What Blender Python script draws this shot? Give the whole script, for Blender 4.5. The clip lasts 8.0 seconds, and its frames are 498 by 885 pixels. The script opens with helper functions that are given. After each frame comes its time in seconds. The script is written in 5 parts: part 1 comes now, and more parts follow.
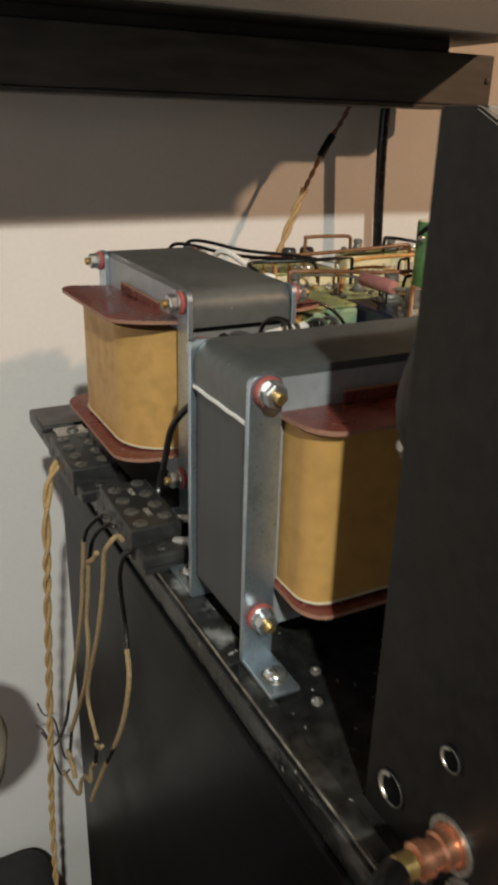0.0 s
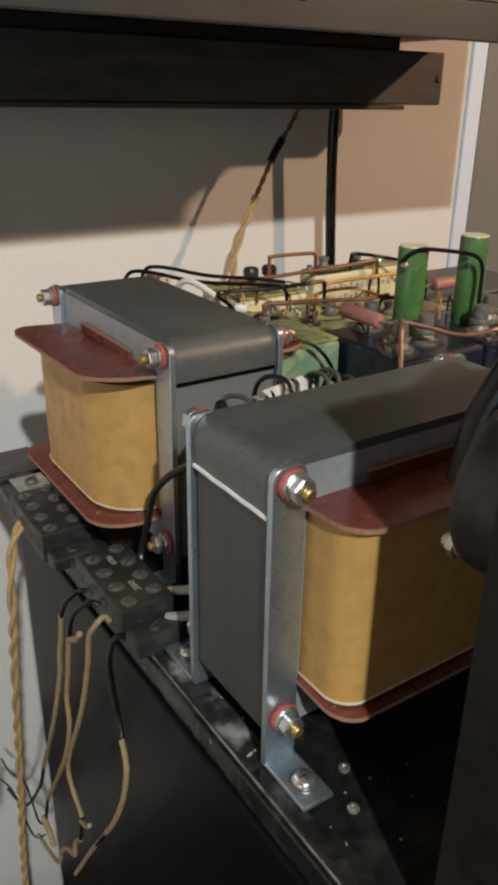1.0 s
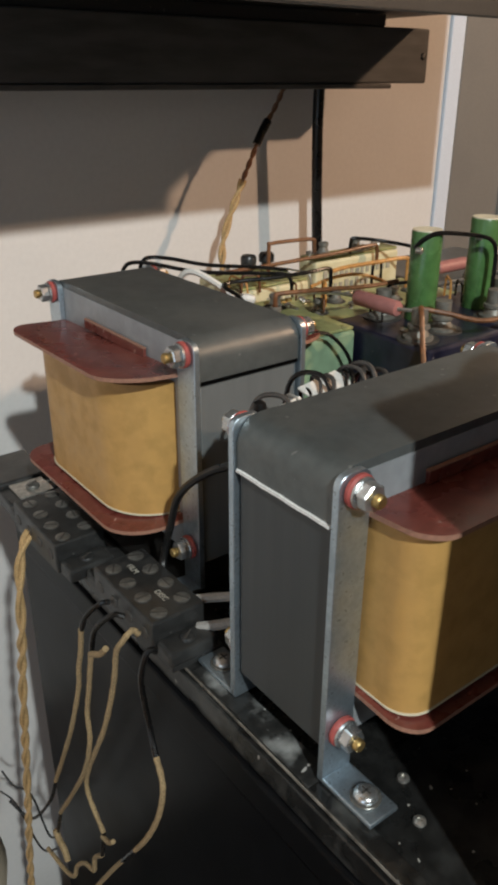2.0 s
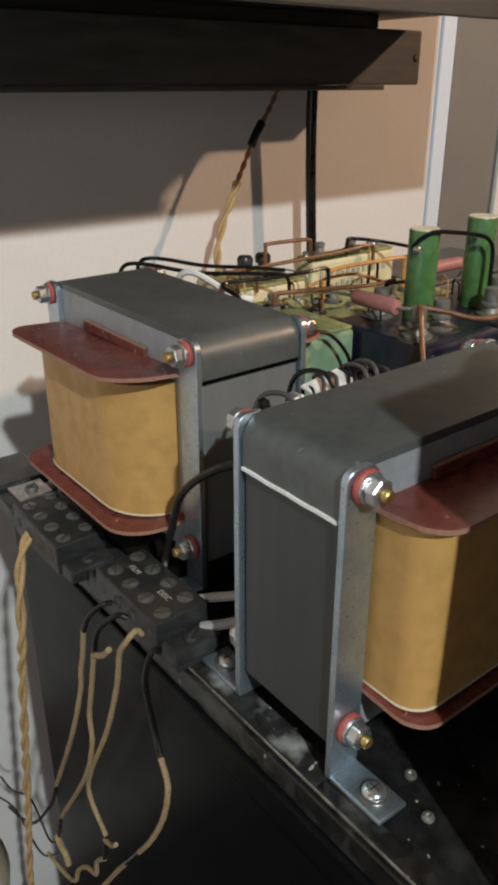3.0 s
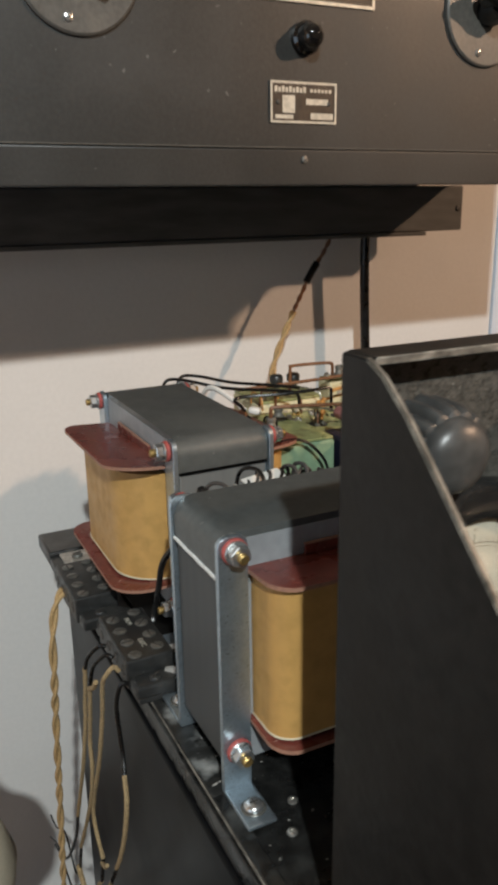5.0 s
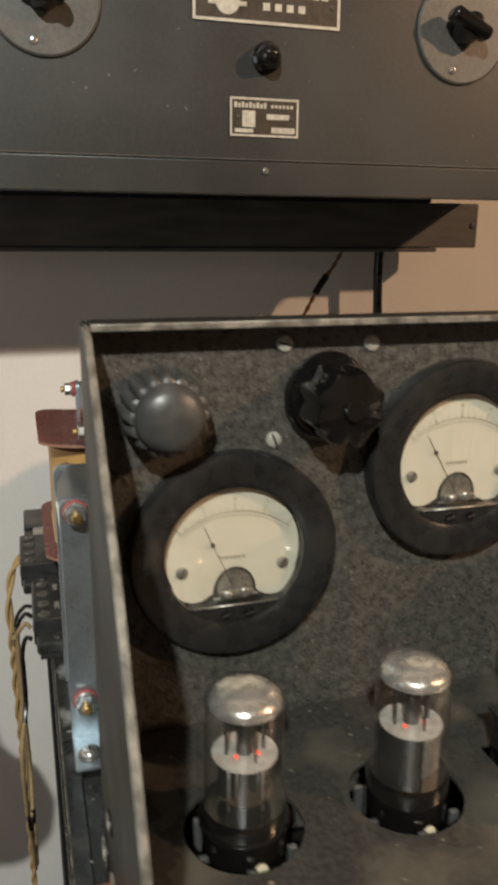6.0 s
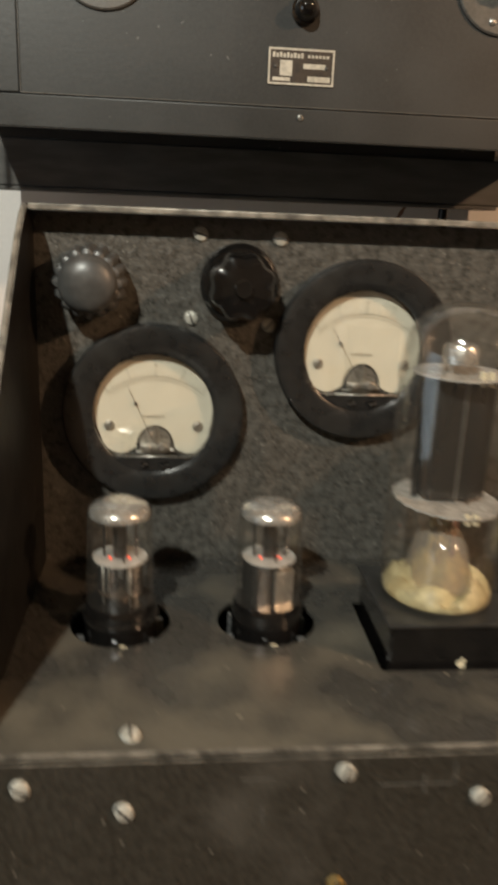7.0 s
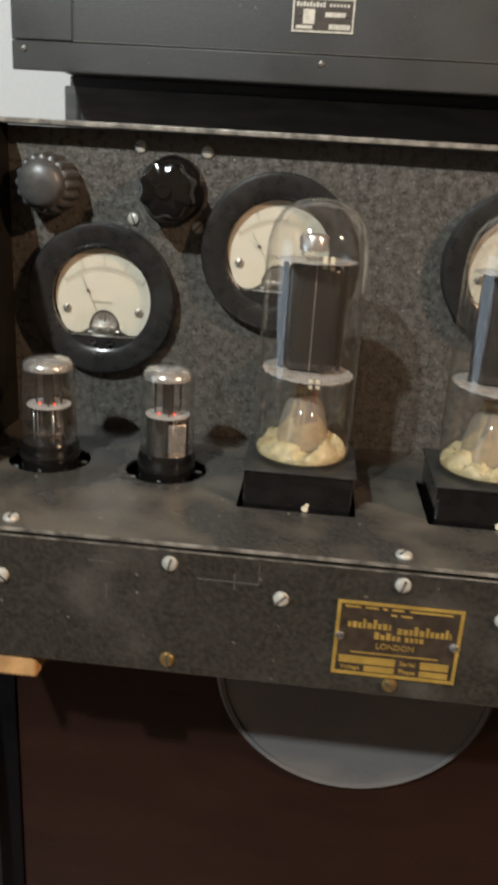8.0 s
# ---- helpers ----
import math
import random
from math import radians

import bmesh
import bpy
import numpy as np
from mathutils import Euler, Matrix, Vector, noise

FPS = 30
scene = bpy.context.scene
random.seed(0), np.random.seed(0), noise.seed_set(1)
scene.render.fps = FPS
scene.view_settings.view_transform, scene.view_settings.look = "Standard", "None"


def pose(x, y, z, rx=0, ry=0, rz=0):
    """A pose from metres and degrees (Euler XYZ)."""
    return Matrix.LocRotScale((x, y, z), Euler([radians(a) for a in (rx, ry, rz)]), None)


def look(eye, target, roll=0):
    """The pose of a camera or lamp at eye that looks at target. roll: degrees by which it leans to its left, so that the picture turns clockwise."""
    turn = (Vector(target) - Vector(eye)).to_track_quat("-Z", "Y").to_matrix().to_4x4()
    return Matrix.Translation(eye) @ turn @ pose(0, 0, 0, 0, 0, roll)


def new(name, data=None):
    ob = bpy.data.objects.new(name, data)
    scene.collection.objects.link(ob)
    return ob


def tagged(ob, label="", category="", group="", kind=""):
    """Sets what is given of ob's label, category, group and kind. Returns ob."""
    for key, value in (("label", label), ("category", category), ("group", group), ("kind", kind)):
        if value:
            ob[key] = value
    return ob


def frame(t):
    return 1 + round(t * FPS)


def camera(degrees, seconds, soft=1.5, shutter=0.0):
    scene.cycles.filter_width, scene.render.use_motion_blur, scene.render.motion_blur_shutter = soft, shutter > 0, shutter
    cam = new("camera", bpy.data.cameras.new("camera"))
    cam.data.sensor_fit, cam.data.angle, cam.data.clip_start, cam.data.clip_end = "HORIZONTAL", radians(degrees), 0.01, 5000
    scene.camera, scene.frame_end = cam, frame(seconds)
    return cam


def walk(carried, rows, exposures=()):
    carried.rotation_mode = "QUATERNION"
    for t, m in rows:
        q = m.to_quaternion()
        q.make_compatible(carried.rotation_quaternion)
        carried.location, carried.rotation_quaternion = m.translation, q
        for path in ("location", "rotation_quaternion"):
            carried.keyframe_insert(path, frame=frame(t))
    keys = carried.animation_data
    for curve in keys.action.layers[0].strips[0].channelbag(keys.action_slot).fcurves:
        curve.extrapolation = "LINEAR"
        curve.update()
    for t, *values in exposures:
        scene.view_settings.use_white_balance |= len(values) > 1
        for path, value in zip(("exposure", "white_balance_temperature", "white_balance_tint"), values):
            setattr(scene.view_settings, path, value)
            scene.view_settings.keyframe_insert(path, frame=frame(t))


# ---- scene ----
cam = camera(35.7, 8.0, soft=3.7, shutter=0.5)
PATH = [
    (0, (-0.228, -0.173, 1.246), (0.635, 1.462, 0.481), 1.6),
    (0.5, (-0.235, -0.134, 1.262), (0.713, 1.44, 0.474), 1.0),
    (1, (-0.234, -0.108, 1.273), (0.783, 1.409, 0.457), 0.9),
    (1.5, (-0.247, -0.087, 1.275), (0.813, 1.393, 0.445), 0.5),
    (1.7, (-0.25, -0.074, 1.274), (0.827, 1.381, 0.422), 0.4),
    (3, (-0.257, -0.068, 1.27), (0.858, 1.362, 0.426), -0.0),
    (3.5, (-0.263, -0.09, 1.272), (0.835, 1.37, 0.455), -0.1),
    (4, (-0.257, -0.124, 1.276), (0.796, 1.399, 0.521), -0.4),
    (4.2, (-0.252, -0.143, 1.282), (0.774, 1.415, 0.56), -0.6),
    (5.5, (-0.166, -0.253, 1.301), (0.534, 1.543, 0.769), -0.4),
    (5.8, (-0.122, -0.282, 1.293), (0.494, 1.547, 0.766), 0.2),
    (6, (-0.099, -0.295, 1.285), (0.447, 1.555, 0.756), 0.5),
    (6.5, (-0.054, -0.317, 1.266), (0.34, 1.567, 0.721), 1.7),
    (7, (-0.008, -0.383, 1.252), (0.187, 1.523, 0.679), 2.4),
    (7.3, (0.037, -0.434, 1.244), (0.154, 1.472, 0.651), 3.0),
    (7.5, (0.054, -0.459, 1.242), (0.118, 1.445, 0.634), 3.5),
    (8, (0.112, -0.466, 1.228), (-0.028, 1.421, 0.578), 3.6),
]
# stops, white balance and tint as the camera drifts
EXPOSURES = (
    (0.0, 0.0, 7150, 10), (1.0, 0.0, 6800, 10), (1.7, 0.0, 6550, 10), (4.2, 0.0, 6500, 10), (5.5, 0.0, 6600, 10),
    (6.1, 0.0, 7200, 10), (7.0, 0.0, 7400, 10), (7.3, 0.0, 7050, 10), (7.5, 0.06, 6800, 10), (8.0, 0.2, 6500, 10),
)
walk(cam, [(t, look(eye, target, roll)) for t, eye, target, roll in PATH], EXPOSURES)

# ---------- light ----------
world = bpy.data.worlds.new("world")
world.use_nodes = True
scene.world = world
world.node_tree.nodes["Background"].inputs["Color"].default_value = (1.0, 0.86, 0.72, 1)
world.node_tree.nodes["Background"].inputs["Strength"].default_value = 0.02


def spot(name, place, target, watts, radius, color, degrees):
    data = bpy.data.lights.new(name, "SPOT")
    data.energy, data.shadow_soft_size, data.color = watts, radius, color
    data.spot_size, data.spot_blend = radians(degrees), 0.6
    ob = new(name, data)
    ob.matrix_world = look(place, target)
    return ob


# two ceiling spots: a neutral one over the viewer's left shoulder, a warm one far to the right
spot("ceiling_spot", (-0.60, -1.5, 2.44), (0.1, 0.2, 1.1), 174, 0.03, (0.91, 0.985, 0.985), 100)
spot("ceiling_spot", (1.77, -1.17, 2.22), (0.2, 0.4, 1.15), 135, 0.04, (1.0, 0.65, 0.42), 90)
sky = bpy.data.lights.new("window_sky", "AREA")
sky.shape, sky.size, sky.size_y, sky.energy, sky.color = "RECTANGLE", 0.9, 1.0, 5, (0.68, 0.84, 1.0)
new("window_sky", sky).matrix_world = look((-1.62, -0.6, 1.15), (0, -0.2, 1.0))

# ---------- materials ----------


def mat(name, color, rough=0.5, metal=0.0, var=0.15, scale=60.0, bump=0.0, bump_scale=None, spec=0.5,
        stain=None, stain_scale=8.0, stain_amount=0.4, stain_low=0.5, coat=0.0, rough_var=0.1, stretch=(1, 1, 1),
        speck=None, speck_scale=34.0, speck_low=0.66):
    """A procedural surface: fine grain, coarse stains of a second colour, relief and uneven gloss."""
    m = bpy.data.materials.new(name)
    m.use_nodes = True
    nt = m.node_tree
    bsdf = nt.nodes["Principled BSDF"]
    coords = nt.nodes.new("ShaderNodeTexCoord")
    mapping = nt.nodes.new("ShaderNodeMapping")
    mapping.inputs["Scale"].default_value = stretch
    nt.links.new(coords.outputs["Object"], mapping.inputs["Vector"])

    def noise_node(sc, detail=4.0):
        n = nt.nodes.new("ShaderNodeTexNoise")
        n.inputs["Scale"].default_value, n.inputs["Detail"].default_value = sc, detail
        nt.links.new(mapping.outputs["Vector"], n.inputs["Vector"])
        return n

    def ramp(src, lo, hi, a, b):
        r = nt.nodes.new("ShaderNodeMapRange")
        for key, v in (("From Min", lo), ("From Max", hi), ("To Min", a), ("To Max", b)):
            r.inputs[key].default_value = v
        nt.links.new(src, r.inputs["Value"])
        return r.outputs["Result"]

    def mix(fac, a, b):
        n = nt.nodes.new("ShaderNodeMix")
        n.data_type = "RGBA"
        nt.links.new(fac, n.inputs["Factor"])
        for sock, v in ((n.inputs["A"], a), (n.inputs["B"], b)):
            if isinstance(v, tuple):
                sock.default_value = (*v, 1)
            else:
                nt.links.new(v, sock)
        return n.outputs["Result"]

    fine = noise_node(scale * 10)
    dark = tuple(c * (1 - var) for c in color)
    light = tuple(min(1, c * (1 + var)) for c in color)
    out = mix(ramp(fine.outputs["Fac"], 0.35, 0.65, 0, 1), dark, light)
    coarse = noise_node(stain_scale * 10, 6.0)
    if stain:
        out = mix(ramp(coarse.outputs["Fac"], stain_low, stain_low + 0.2, 0, stain_amount), out, stain)
    if speck:  # small chips and dust
        chips = noise_node(speck_scale * 10, 1.0)
        out = mix(ramp(chips.outputs["Fac"], speck_low, speck_low + 0.03, 0, 0.85), out, speck)
    nt.links.new(out, bsdf.inputs["Base Color"])
    bsdf.inputs["Metallic"].default_value = metal
    bsdf.inputs["Specular IOR Level"].default_value = spec
    bsdf.inputs["Coat Weight"].default_value = coat
    nt.links.new(ramp(coarse.outputs["Fac"], 0.3, 0.7, max(0.02, rough - rough_var), min(1, rough + rough_var)), bsdf.inputs["Roughness"])
    if bump:
        relief = noise_node((bump_scale or scale) * 10, 3.0)
        b = nt.nodes.new("ShaderNodeBump")
        b.inputs["Strength"].default_value, b.inputs["Distance"].default_value = bump, 0.0006
        nt.links.new(relief.outputs["Fac"], b.inputs["Height"])
        nt.links.new(b.outputs["Normal"], bsdf.inputs["Normal"])
    return m


def glass(name, color=(1, 1, 1), rough=0.02, gloss=1.0, haze=0.0):
    """Thin clear glass: seen straight through, with a Fresnel gloss on top."""
    m = bpy.data.materials.new(name)
    m.use_nodes = True
    nt = m.node_tree
    nt.nodes.remove(nt.nodes["Principled BSDF"])
    clear, shine, both = nt.nodes.new("ShaderNodeBsdfTransparent"), nt.nodes.new("ShaderNodeBsdfGlossy"), nt.nodes.new("ShaderNodeMixShader")
    edge, power, scaled = nt.nodes.new("ShaderNodeLayerWeight"), nt.nodes.new("ShaderNodeMath"), nt.nodes.new("ShaderNodeMath")
    edge.inputs["Blend"].default_value = 0.5
    power.operation, power.inputs[1].default_value = "POWER", 4.0
    scaled.operation, scaled.inputs[1].default_value, scaled.inputs[2].default_value = "MULTIPLY_ADD", 0.85, 0.07
    nt.links.new(edge.outputs["Facing"], power.inputs[0])
    nt.links.new(power.outputs["Value"], scaled.inputs[0])
    clear.inputs["Color"].default_value = (*color, 1)
    shine.inputs["Roughness"].default_value = rough
    shine.inputs["Color"].default_value = (gloss, gloss, gloss, 1)
    nt.links.new(scaled.outputs["Value"], both.inputs["Fac"])
    nt.links.new(clear.outputs["BSDF"], both.inputs[1])
    nt.links.new(shine.outputs["BSDF"], both.inputs[2])
    dust, film_mix = nt.nodes.new("ShaderNodeBsdfDiffuse"), nt.nodes.new("ShaderNodeMixShader")
    dust.inputs["Color"].default_value = (0.5, 0.47, 0.42, 1)
    film_mix.inputs["Fac"].default_value = haze
    nt.links.new(both.outputs["Shader"], film_mix.inputs[1])
    nt.links.new(dust.outputs["BSDF"], film_mix.inputs[2])
    nt.links.new(film_mix.outputs["Shader"], nt.nodes["Material Output"].inputs["Surface"])
    return m


WALL = mat("painted_wall", (0.65, 0.632, 0.612), 0.7, var=0.02, scale=20, bump=0.06, bump_scale=9, stain=(0.58, 0.562, 0.542), stain_scale=0.5, stain_amount=0.5)
# unseen walls and ceiling: tan chosen to bounce warm fill into the shade
BOUNCEWALL = mat("warm_bounce_wall", (0.80, 0.66, 0.50), 0.8, var=0.05)
CEILING = mat("warm_bounce_ceiling", (0.70, 0.62, 0.52), 0.8, var=0.03)
FLOOR = mat("floor_boards", (0.16, 0.10, 0.06), 0.5, var=0.3, scale=3)
PANEL = mat("crackle_panel", (0.058, 0.0545, 0.048), 0.36, var=0.42, scale=85, bump=0.8, bump_scale=52, stain=(0.108, 0.101, 0.088), stain_scale=22, stain_amount=0.5, stain_low=0.46, rough_var=0.2, speck=(0.21, 0.20, 0.178), speck_scale=60, speck_low=0.73)
DECK = mat("dusty_black_deck", (0.042, 0.040, 0.036), 0.28, var=0.25, scale=40, bump=0.35, bump_scale=20, stain=(0.135, 0.118, 0.090), stain_scale=2.2, stain_amount=0.65, stain_low=0.48, rough_var=0.18, speck=(0.24, 0.21, 0.165), speck_scale=28, speck_low=0.765)
APRON = mat("worn_black_apron", (0.030, 0.0270, 0.0220), 0.38, var=0.3, scale=45, bump=0.6, bump_scale=30, stain=(0.078, 0.070, 0.059), stain_scale=2.4, stain_amount=0.6, stain_low=0.54, rough_var=0.18, speck=(0.17, 0.15, 0.125), speck_scale=26, speck_low=0.765)
CHEEK = mat("black_painted_steel", (0.0085, 0.0077, 0.0070), 0.45, var=0.3, scale=16, bump=0.25, bump_scale=22, stain=(0.016, 0.0135, 0.011), stain_scale=1.6, stain_amount=0.6, spec=0.20)
REARDECK = mat("black_rear_deck", (0.013, 0.013, 0.0125), 0.30, var=0.35, scale=16, bump=0.5, bump_scale=20, stain=(0.050, 0.050, 0.047), stain_scale=6, stain_amount=0.4, stain_low=0.56, rough_var=0.12, spec=0.3, speck=(0.34, 0.33, 0.30), speck_scale=30, speck_low=0.74)
WORN = mat("worn_edge", (0.22, 0.20, 0.17), 0.5, metal=0.3, var=0.5, scale=12, stain=(0.04, 0.036, 0.03), stain_scale=9, stain_amount=0.9, stain_low=0.5)
CASE = mat("dark_grey_case", (0.0235, 0.0240, 0.0230), 0.45, var=0.14, scale=40, bump=0.15, bump_scale=26, stain=(0.035, 0.0352, 0.0335), stain_scale=1.0, stain_amount=0.6, speck=(0.10, 0.10, 0.095), speck_scale=20, speck_low=0.76)
BEAM = mat("black_beam", (0.066, 0.064, 0.060), 0.6, var=0.25, scale=10, bump=0.2, stain=(0.085, 0.080, 0.074), stain_scale=2.0, stain_amount=0.6, stretch=(0.2, 1, 1))
LAMIN = mat("lamination_steel", (0.060, 0.064, 0.066), 0.42, metal=0.35, var=0.07, scale=20, stain=(0.078, 0.082, 0.084), stain_scale=1.2, stretch=(1, 1, 0.05))
SHROUD = mat("grey_shroud_steel", (0.100, 0.108, 0.106), 0.40, metal=0.35, var=0.10, scale=16, bump=0.12, stain=(0.135, 0.140, 0.134), stain_scale=1.8, stain_amount=0.7, speck=(0.24, 0.24, 0.23), speck_scale=20, speck_low=0.75)
COREFACE = mat("bare_core_steel", (0.34, 0.355, 0.37), 0.5, metal=0.3, var=0.08, scale=14, stain=(0.24, 0.25, 0.26), stain_scale=2)
ZINC = mat("zinc_plate", (0.48, 0.56, 0.62), 0.37, metal=0.9, var=0.10, scale=40, bump=0.15, bump_scale=30, stain=(0.34, 0.41, 0.46), stain_scale=6, stain_amount=0.6, stain_low=0.47, rough_var=0.08, speck=(0.30, 0.35, 0.39), speck_scale=40, speck_low=0.66)
STEEL = mat("bright_steel", (0.56, 0.57, 0.57), 0.30, metal=0.9, var=0.1, scale=20)
BRASS = mat("brass", (0.52, 0.36, 0.14), 0.38, metal=0.9, var=0.18, scale=30, stain=(0.28, 0.20, 0.09), stain_scale=14)
COPPER = mat("copper", (0.60, 0.27, 0.16), 0.3, metal=0.85, var=0.3, scale=20, stain=(0.30, 0.13, 0.08), stain_scale=14)
DULLSCREW = mat("tarnished_screw", (0.16, 0.155, 0.14), 0.42, metal=0.6, var=0.25, scale=30)
STEMGLASS = glass("cloudy_stem_glass", (0.86, 0.76, 0.55), 0.1, haze=0.30)
STUD = mat("dull_terminal", (0.20, 0.19, 0.165), 0.5, metal=0.45, var=0.2, scale=30, stain=(0.09, 0.085, 0.075), stain_scale=10)
RAILTOP = mat("scuffed_black_rail", (0.012, 0.012, 0.0115), 0.28, var=0.35, scale=16, bump=0.5, bump_scale=14, stain=(0.15, 0.15, 0.14), stain_scale=4.5, stain_amount=0.5, stain_low=0.52, rough_var=0.15, speck=(0.34, 0.32, 0.29), speck_scale=20, speck_low=0.74)
BEIGE = mat("beige_enamel", (0.50, 0.44, 0.34), 0.35, var=0.04, stain=(0.42, 0.36, 0.27), stain_scale=2)
BAGCLOTH = mat("black_bag_cloth", (0.012, 0.012, 0.013), 0.8, var=0.3, scale=60, bump=0.5, bump_scale=60)
WORNPAINT = mat("worn_through_paint", (0.022, 0.022, 0.021), 0.4, var=0.3, scale=20, bump=0.4, bump_scale=20, stain=(0.34, 0.35, 0.34), stain_scale=5, stain_amount=0.85, stain_low=0.47, speck=(0.5, 0.49, 0.46), speck_scale=24, speck_low=0.70)
PALESCREW = mat("pale_screw", (0.50, 0.485, 0.43), 0.45, metal=0.35, var=0.15, scale=30, stain=(0.30, 0.28, 0.23), stain_scale=20)
# lighter copy of lamination_steel: the light on the far core is in its colour
LITCORE = mat("lit_core_steel", (0.165, 0.178, 0.180), 0.45, metal=0.3, var=0.08, scale=16, stain=(0.12, 0.13, 0.132), stain_scale=2, stretch=(1, 1, 0.1))
GAP = mat("open_joint", (0.003, 0.003, 0.003), 0.95, var=0.1, spec=0.0)
DARKWIRE = mat("dark_grey_sleeve", (0.055, 0.05, 0.047), 0.5, var=0.2, scale=30)
TIN = mat("tinned_lug", (0.5, 0.48, 0.44), 0.35, metal=0.85, var=0.2, scale=40)
REDFIBRE = mat("red_fibre", (0.34, 0.07, 0.06), 0.6, var=0.15, scale=30)
PAXOLIN = mat("red_brown_paxolin", (0.145, 0.036, 0.027), 0.29, var=0.16, scale=18, bump=0.2, stain=(0.26, 0.095, 0.070), stain_scale=4, stain_amount=0.55, stain_low=0.52, speck=(0.40, 0.24, 0.20), speck_scale=22, speck_low=0.73)
PAXEDGE = mat("paxolin_edge", (0.30, 0.15, 0.10), 0.6, var=0.15)
KRAFT = mat("kraft_paper", (0.465, 0.264, 0.082), 0.5, var=0.05, scale=12, bump=0.08, stain=(0.35, 0.200, 0.055), stain_scale=9, stain_amount=0.6, stain_low=0.47)
WHITELINE = mat("white_seam", (0.80, 0.80, 0.78), 0.6, var=0.1)
BAKE = mat("black_bakelite", (0.0065, 0.0060, 0.0058), 0.09, var=0.2, scale=10, coat=0.45, rough_var=0.05)
BEZEL = mat("satin_bakelite", (0.016, 0.0158, 0.0155), 0.26, var=0.2, scale=20, stain=(0.026, 0.025, 0.023), stain_scale=4, stain_amount=0.6)
BAKEDULL = mat("dusty_bakelite", (0.022, 0.022, 0.0215), 0.38, var=0.25, scale=20, bump=0.15, stain=(0.045, 0.044, 0.041), stain_scale=7, stain_amount=0.55, stain_low=0.52, speck=(0.11, 0.107, 0.10), speck_scale=34, speck_low=0.75)
KNOBDULL = mat("dull_grey_knob", (0.056, 0.0555, 0.054), 0.38, var=0.15, scale=20, stain=(0.085, 0.084, 0.080), stain_scale=5)
CREAM = mat("cream_dial", (0.59, 0.56, 0.47), 0.55, var=0.03, scale=10, stain=(0.52, 0.44, 0.29), stain_scale=3, stain_amount=0.4, stain_low=0.55)
SCALEINK = mat("faded_scale_ink", (0.34, 0.305, 0.24), 0.6, var=0.1)
INK = mat("dark_ink", (0.05, 0.045, 0.04), 0.6, var=0.1)
IVORY = mat("ivory_label", (0.62, 0.56, 0.36), 0.6, var=0.06, scale=10, stain=(0.36, 0.28, 0.12), stain_scale=5, stain_amount=0.6)
GREEN = mat("green_enamel", (0.062, 0.145, 0.045), 0.28, var=0.18, scale=12, bump=0.12, stain=(0.10, 0.18, 0.07), stain_scale=4)
CERAMIC = mat("white_ceramic", (0.66, 0.60, 0.44), 0.4, var=0.05)
PALEGREEN = mat("pale_green_can", (0.20, 0.30, 0.19), 0.5, var=0.08, scale=14, stain=(0.13, 0.17, 0.09), stain_scale=5, stain_amount=0.6, stain_low=0.55)
LIMETOP = mat("lime_varnish_top", (0.30, 0.31, 0.13), 0.35, var=0.2, scale=10, stain=(0.14, 0.12, 0.06), stain_scale=6, stain_amount=0.8, bump=0.4)
NAVY = mat("navy_can", (0.009, 0.010, 0.024), 0.36, var=0.3, scale=10, stain=(0.030, 0.030, 0.045), stain_scale=5, coat=0.15, bump=0.4, speck=(0.12, 0.11, 0.12), speck_scale=18, speck_low=0.74)
PINK = mat("pink_resistor", (0.34, 0.14, 0.125), 0.5, var=0.1, scale=20)
TANCLOTH = mat("tan_cloth", (0.29, 0.205, 0.105), 0.85, var=0.3, scale=90, bump=0.6, bump_scale=90, stain=(0.16, 0.11, 0.06), stain_scale=5)
YELLOWCLOTH = mat("yellow_cloth", (0.42, 0.275, 0.125), 0.8, var=0.25, scale=90, bump=0.6, bump_scale=90, stain=(0.24, 0.165, 0.07), stain_scale=5)
BROWNWIRE = mat("brown_sleeve", (0.15, 0.062, 0.025), 0.45, var=0.3, scale=30, stain=(0.27, 0.13, 0.05), stain_scale=9)
ORANGEWIRE = mat("orange_sleeve", (0.46, 0.22, 0.06), 0.45, var=0.2, scale=30)
BLACKWIRE = mat("black_sleeve", (0.0055, 0.0052, 0.0052), 0.30, var=0.2, scale=20, spec=0.35)
GREYWIRE = mat("grey_sleeve", (0.30, 0.29, 0.27), 0.5, var=0.1)
WHITEWIRE = mat("white_sleeve", (0.68, 0.66, 0.62), 0.5, var=0.06)
TABLETOP = mat("dark_brown_top", (0.018, 0.0075, 0.0058), 0.28, var=0.2, scale=3, stain=(0.030, 0.010, 0.007), stain_scale=0.6, stretch=(0.3, 1, 1), spec=0.35)
TABLESIDE = mat("black_side", (0.004, 0.0042, 0.0048), 0.34, var=0.2, scale=10, stain=(0.006, 0.006, 0.007), stain_scale=1, spec=0.09, rough_var=0.05)
WOOD = mat("pale_wood", (0.42, 0.24, 0.10), 0.6, var=0.25, scale=8, stretch=(1, 0.1, 1))
PALEDISC = mat("pale_disc", (0.125, 0.122, 0.120), 0.45, var=0.06, stain=(0.10, 0.097, 0.094), stain_scale=1)
BRASSPLATE = mat("yellow_brass_plate", (0.52, 0.34, 0.08), 0.42, metal=0.5, var=0.15, scale=14, stain=(0.28, 0.17, 0.05), stain_scale=6)
PLATEBLACK = mat("plate_black", (0.035, 0.024, 0.016), 0.5, var=0.3, scale=20)
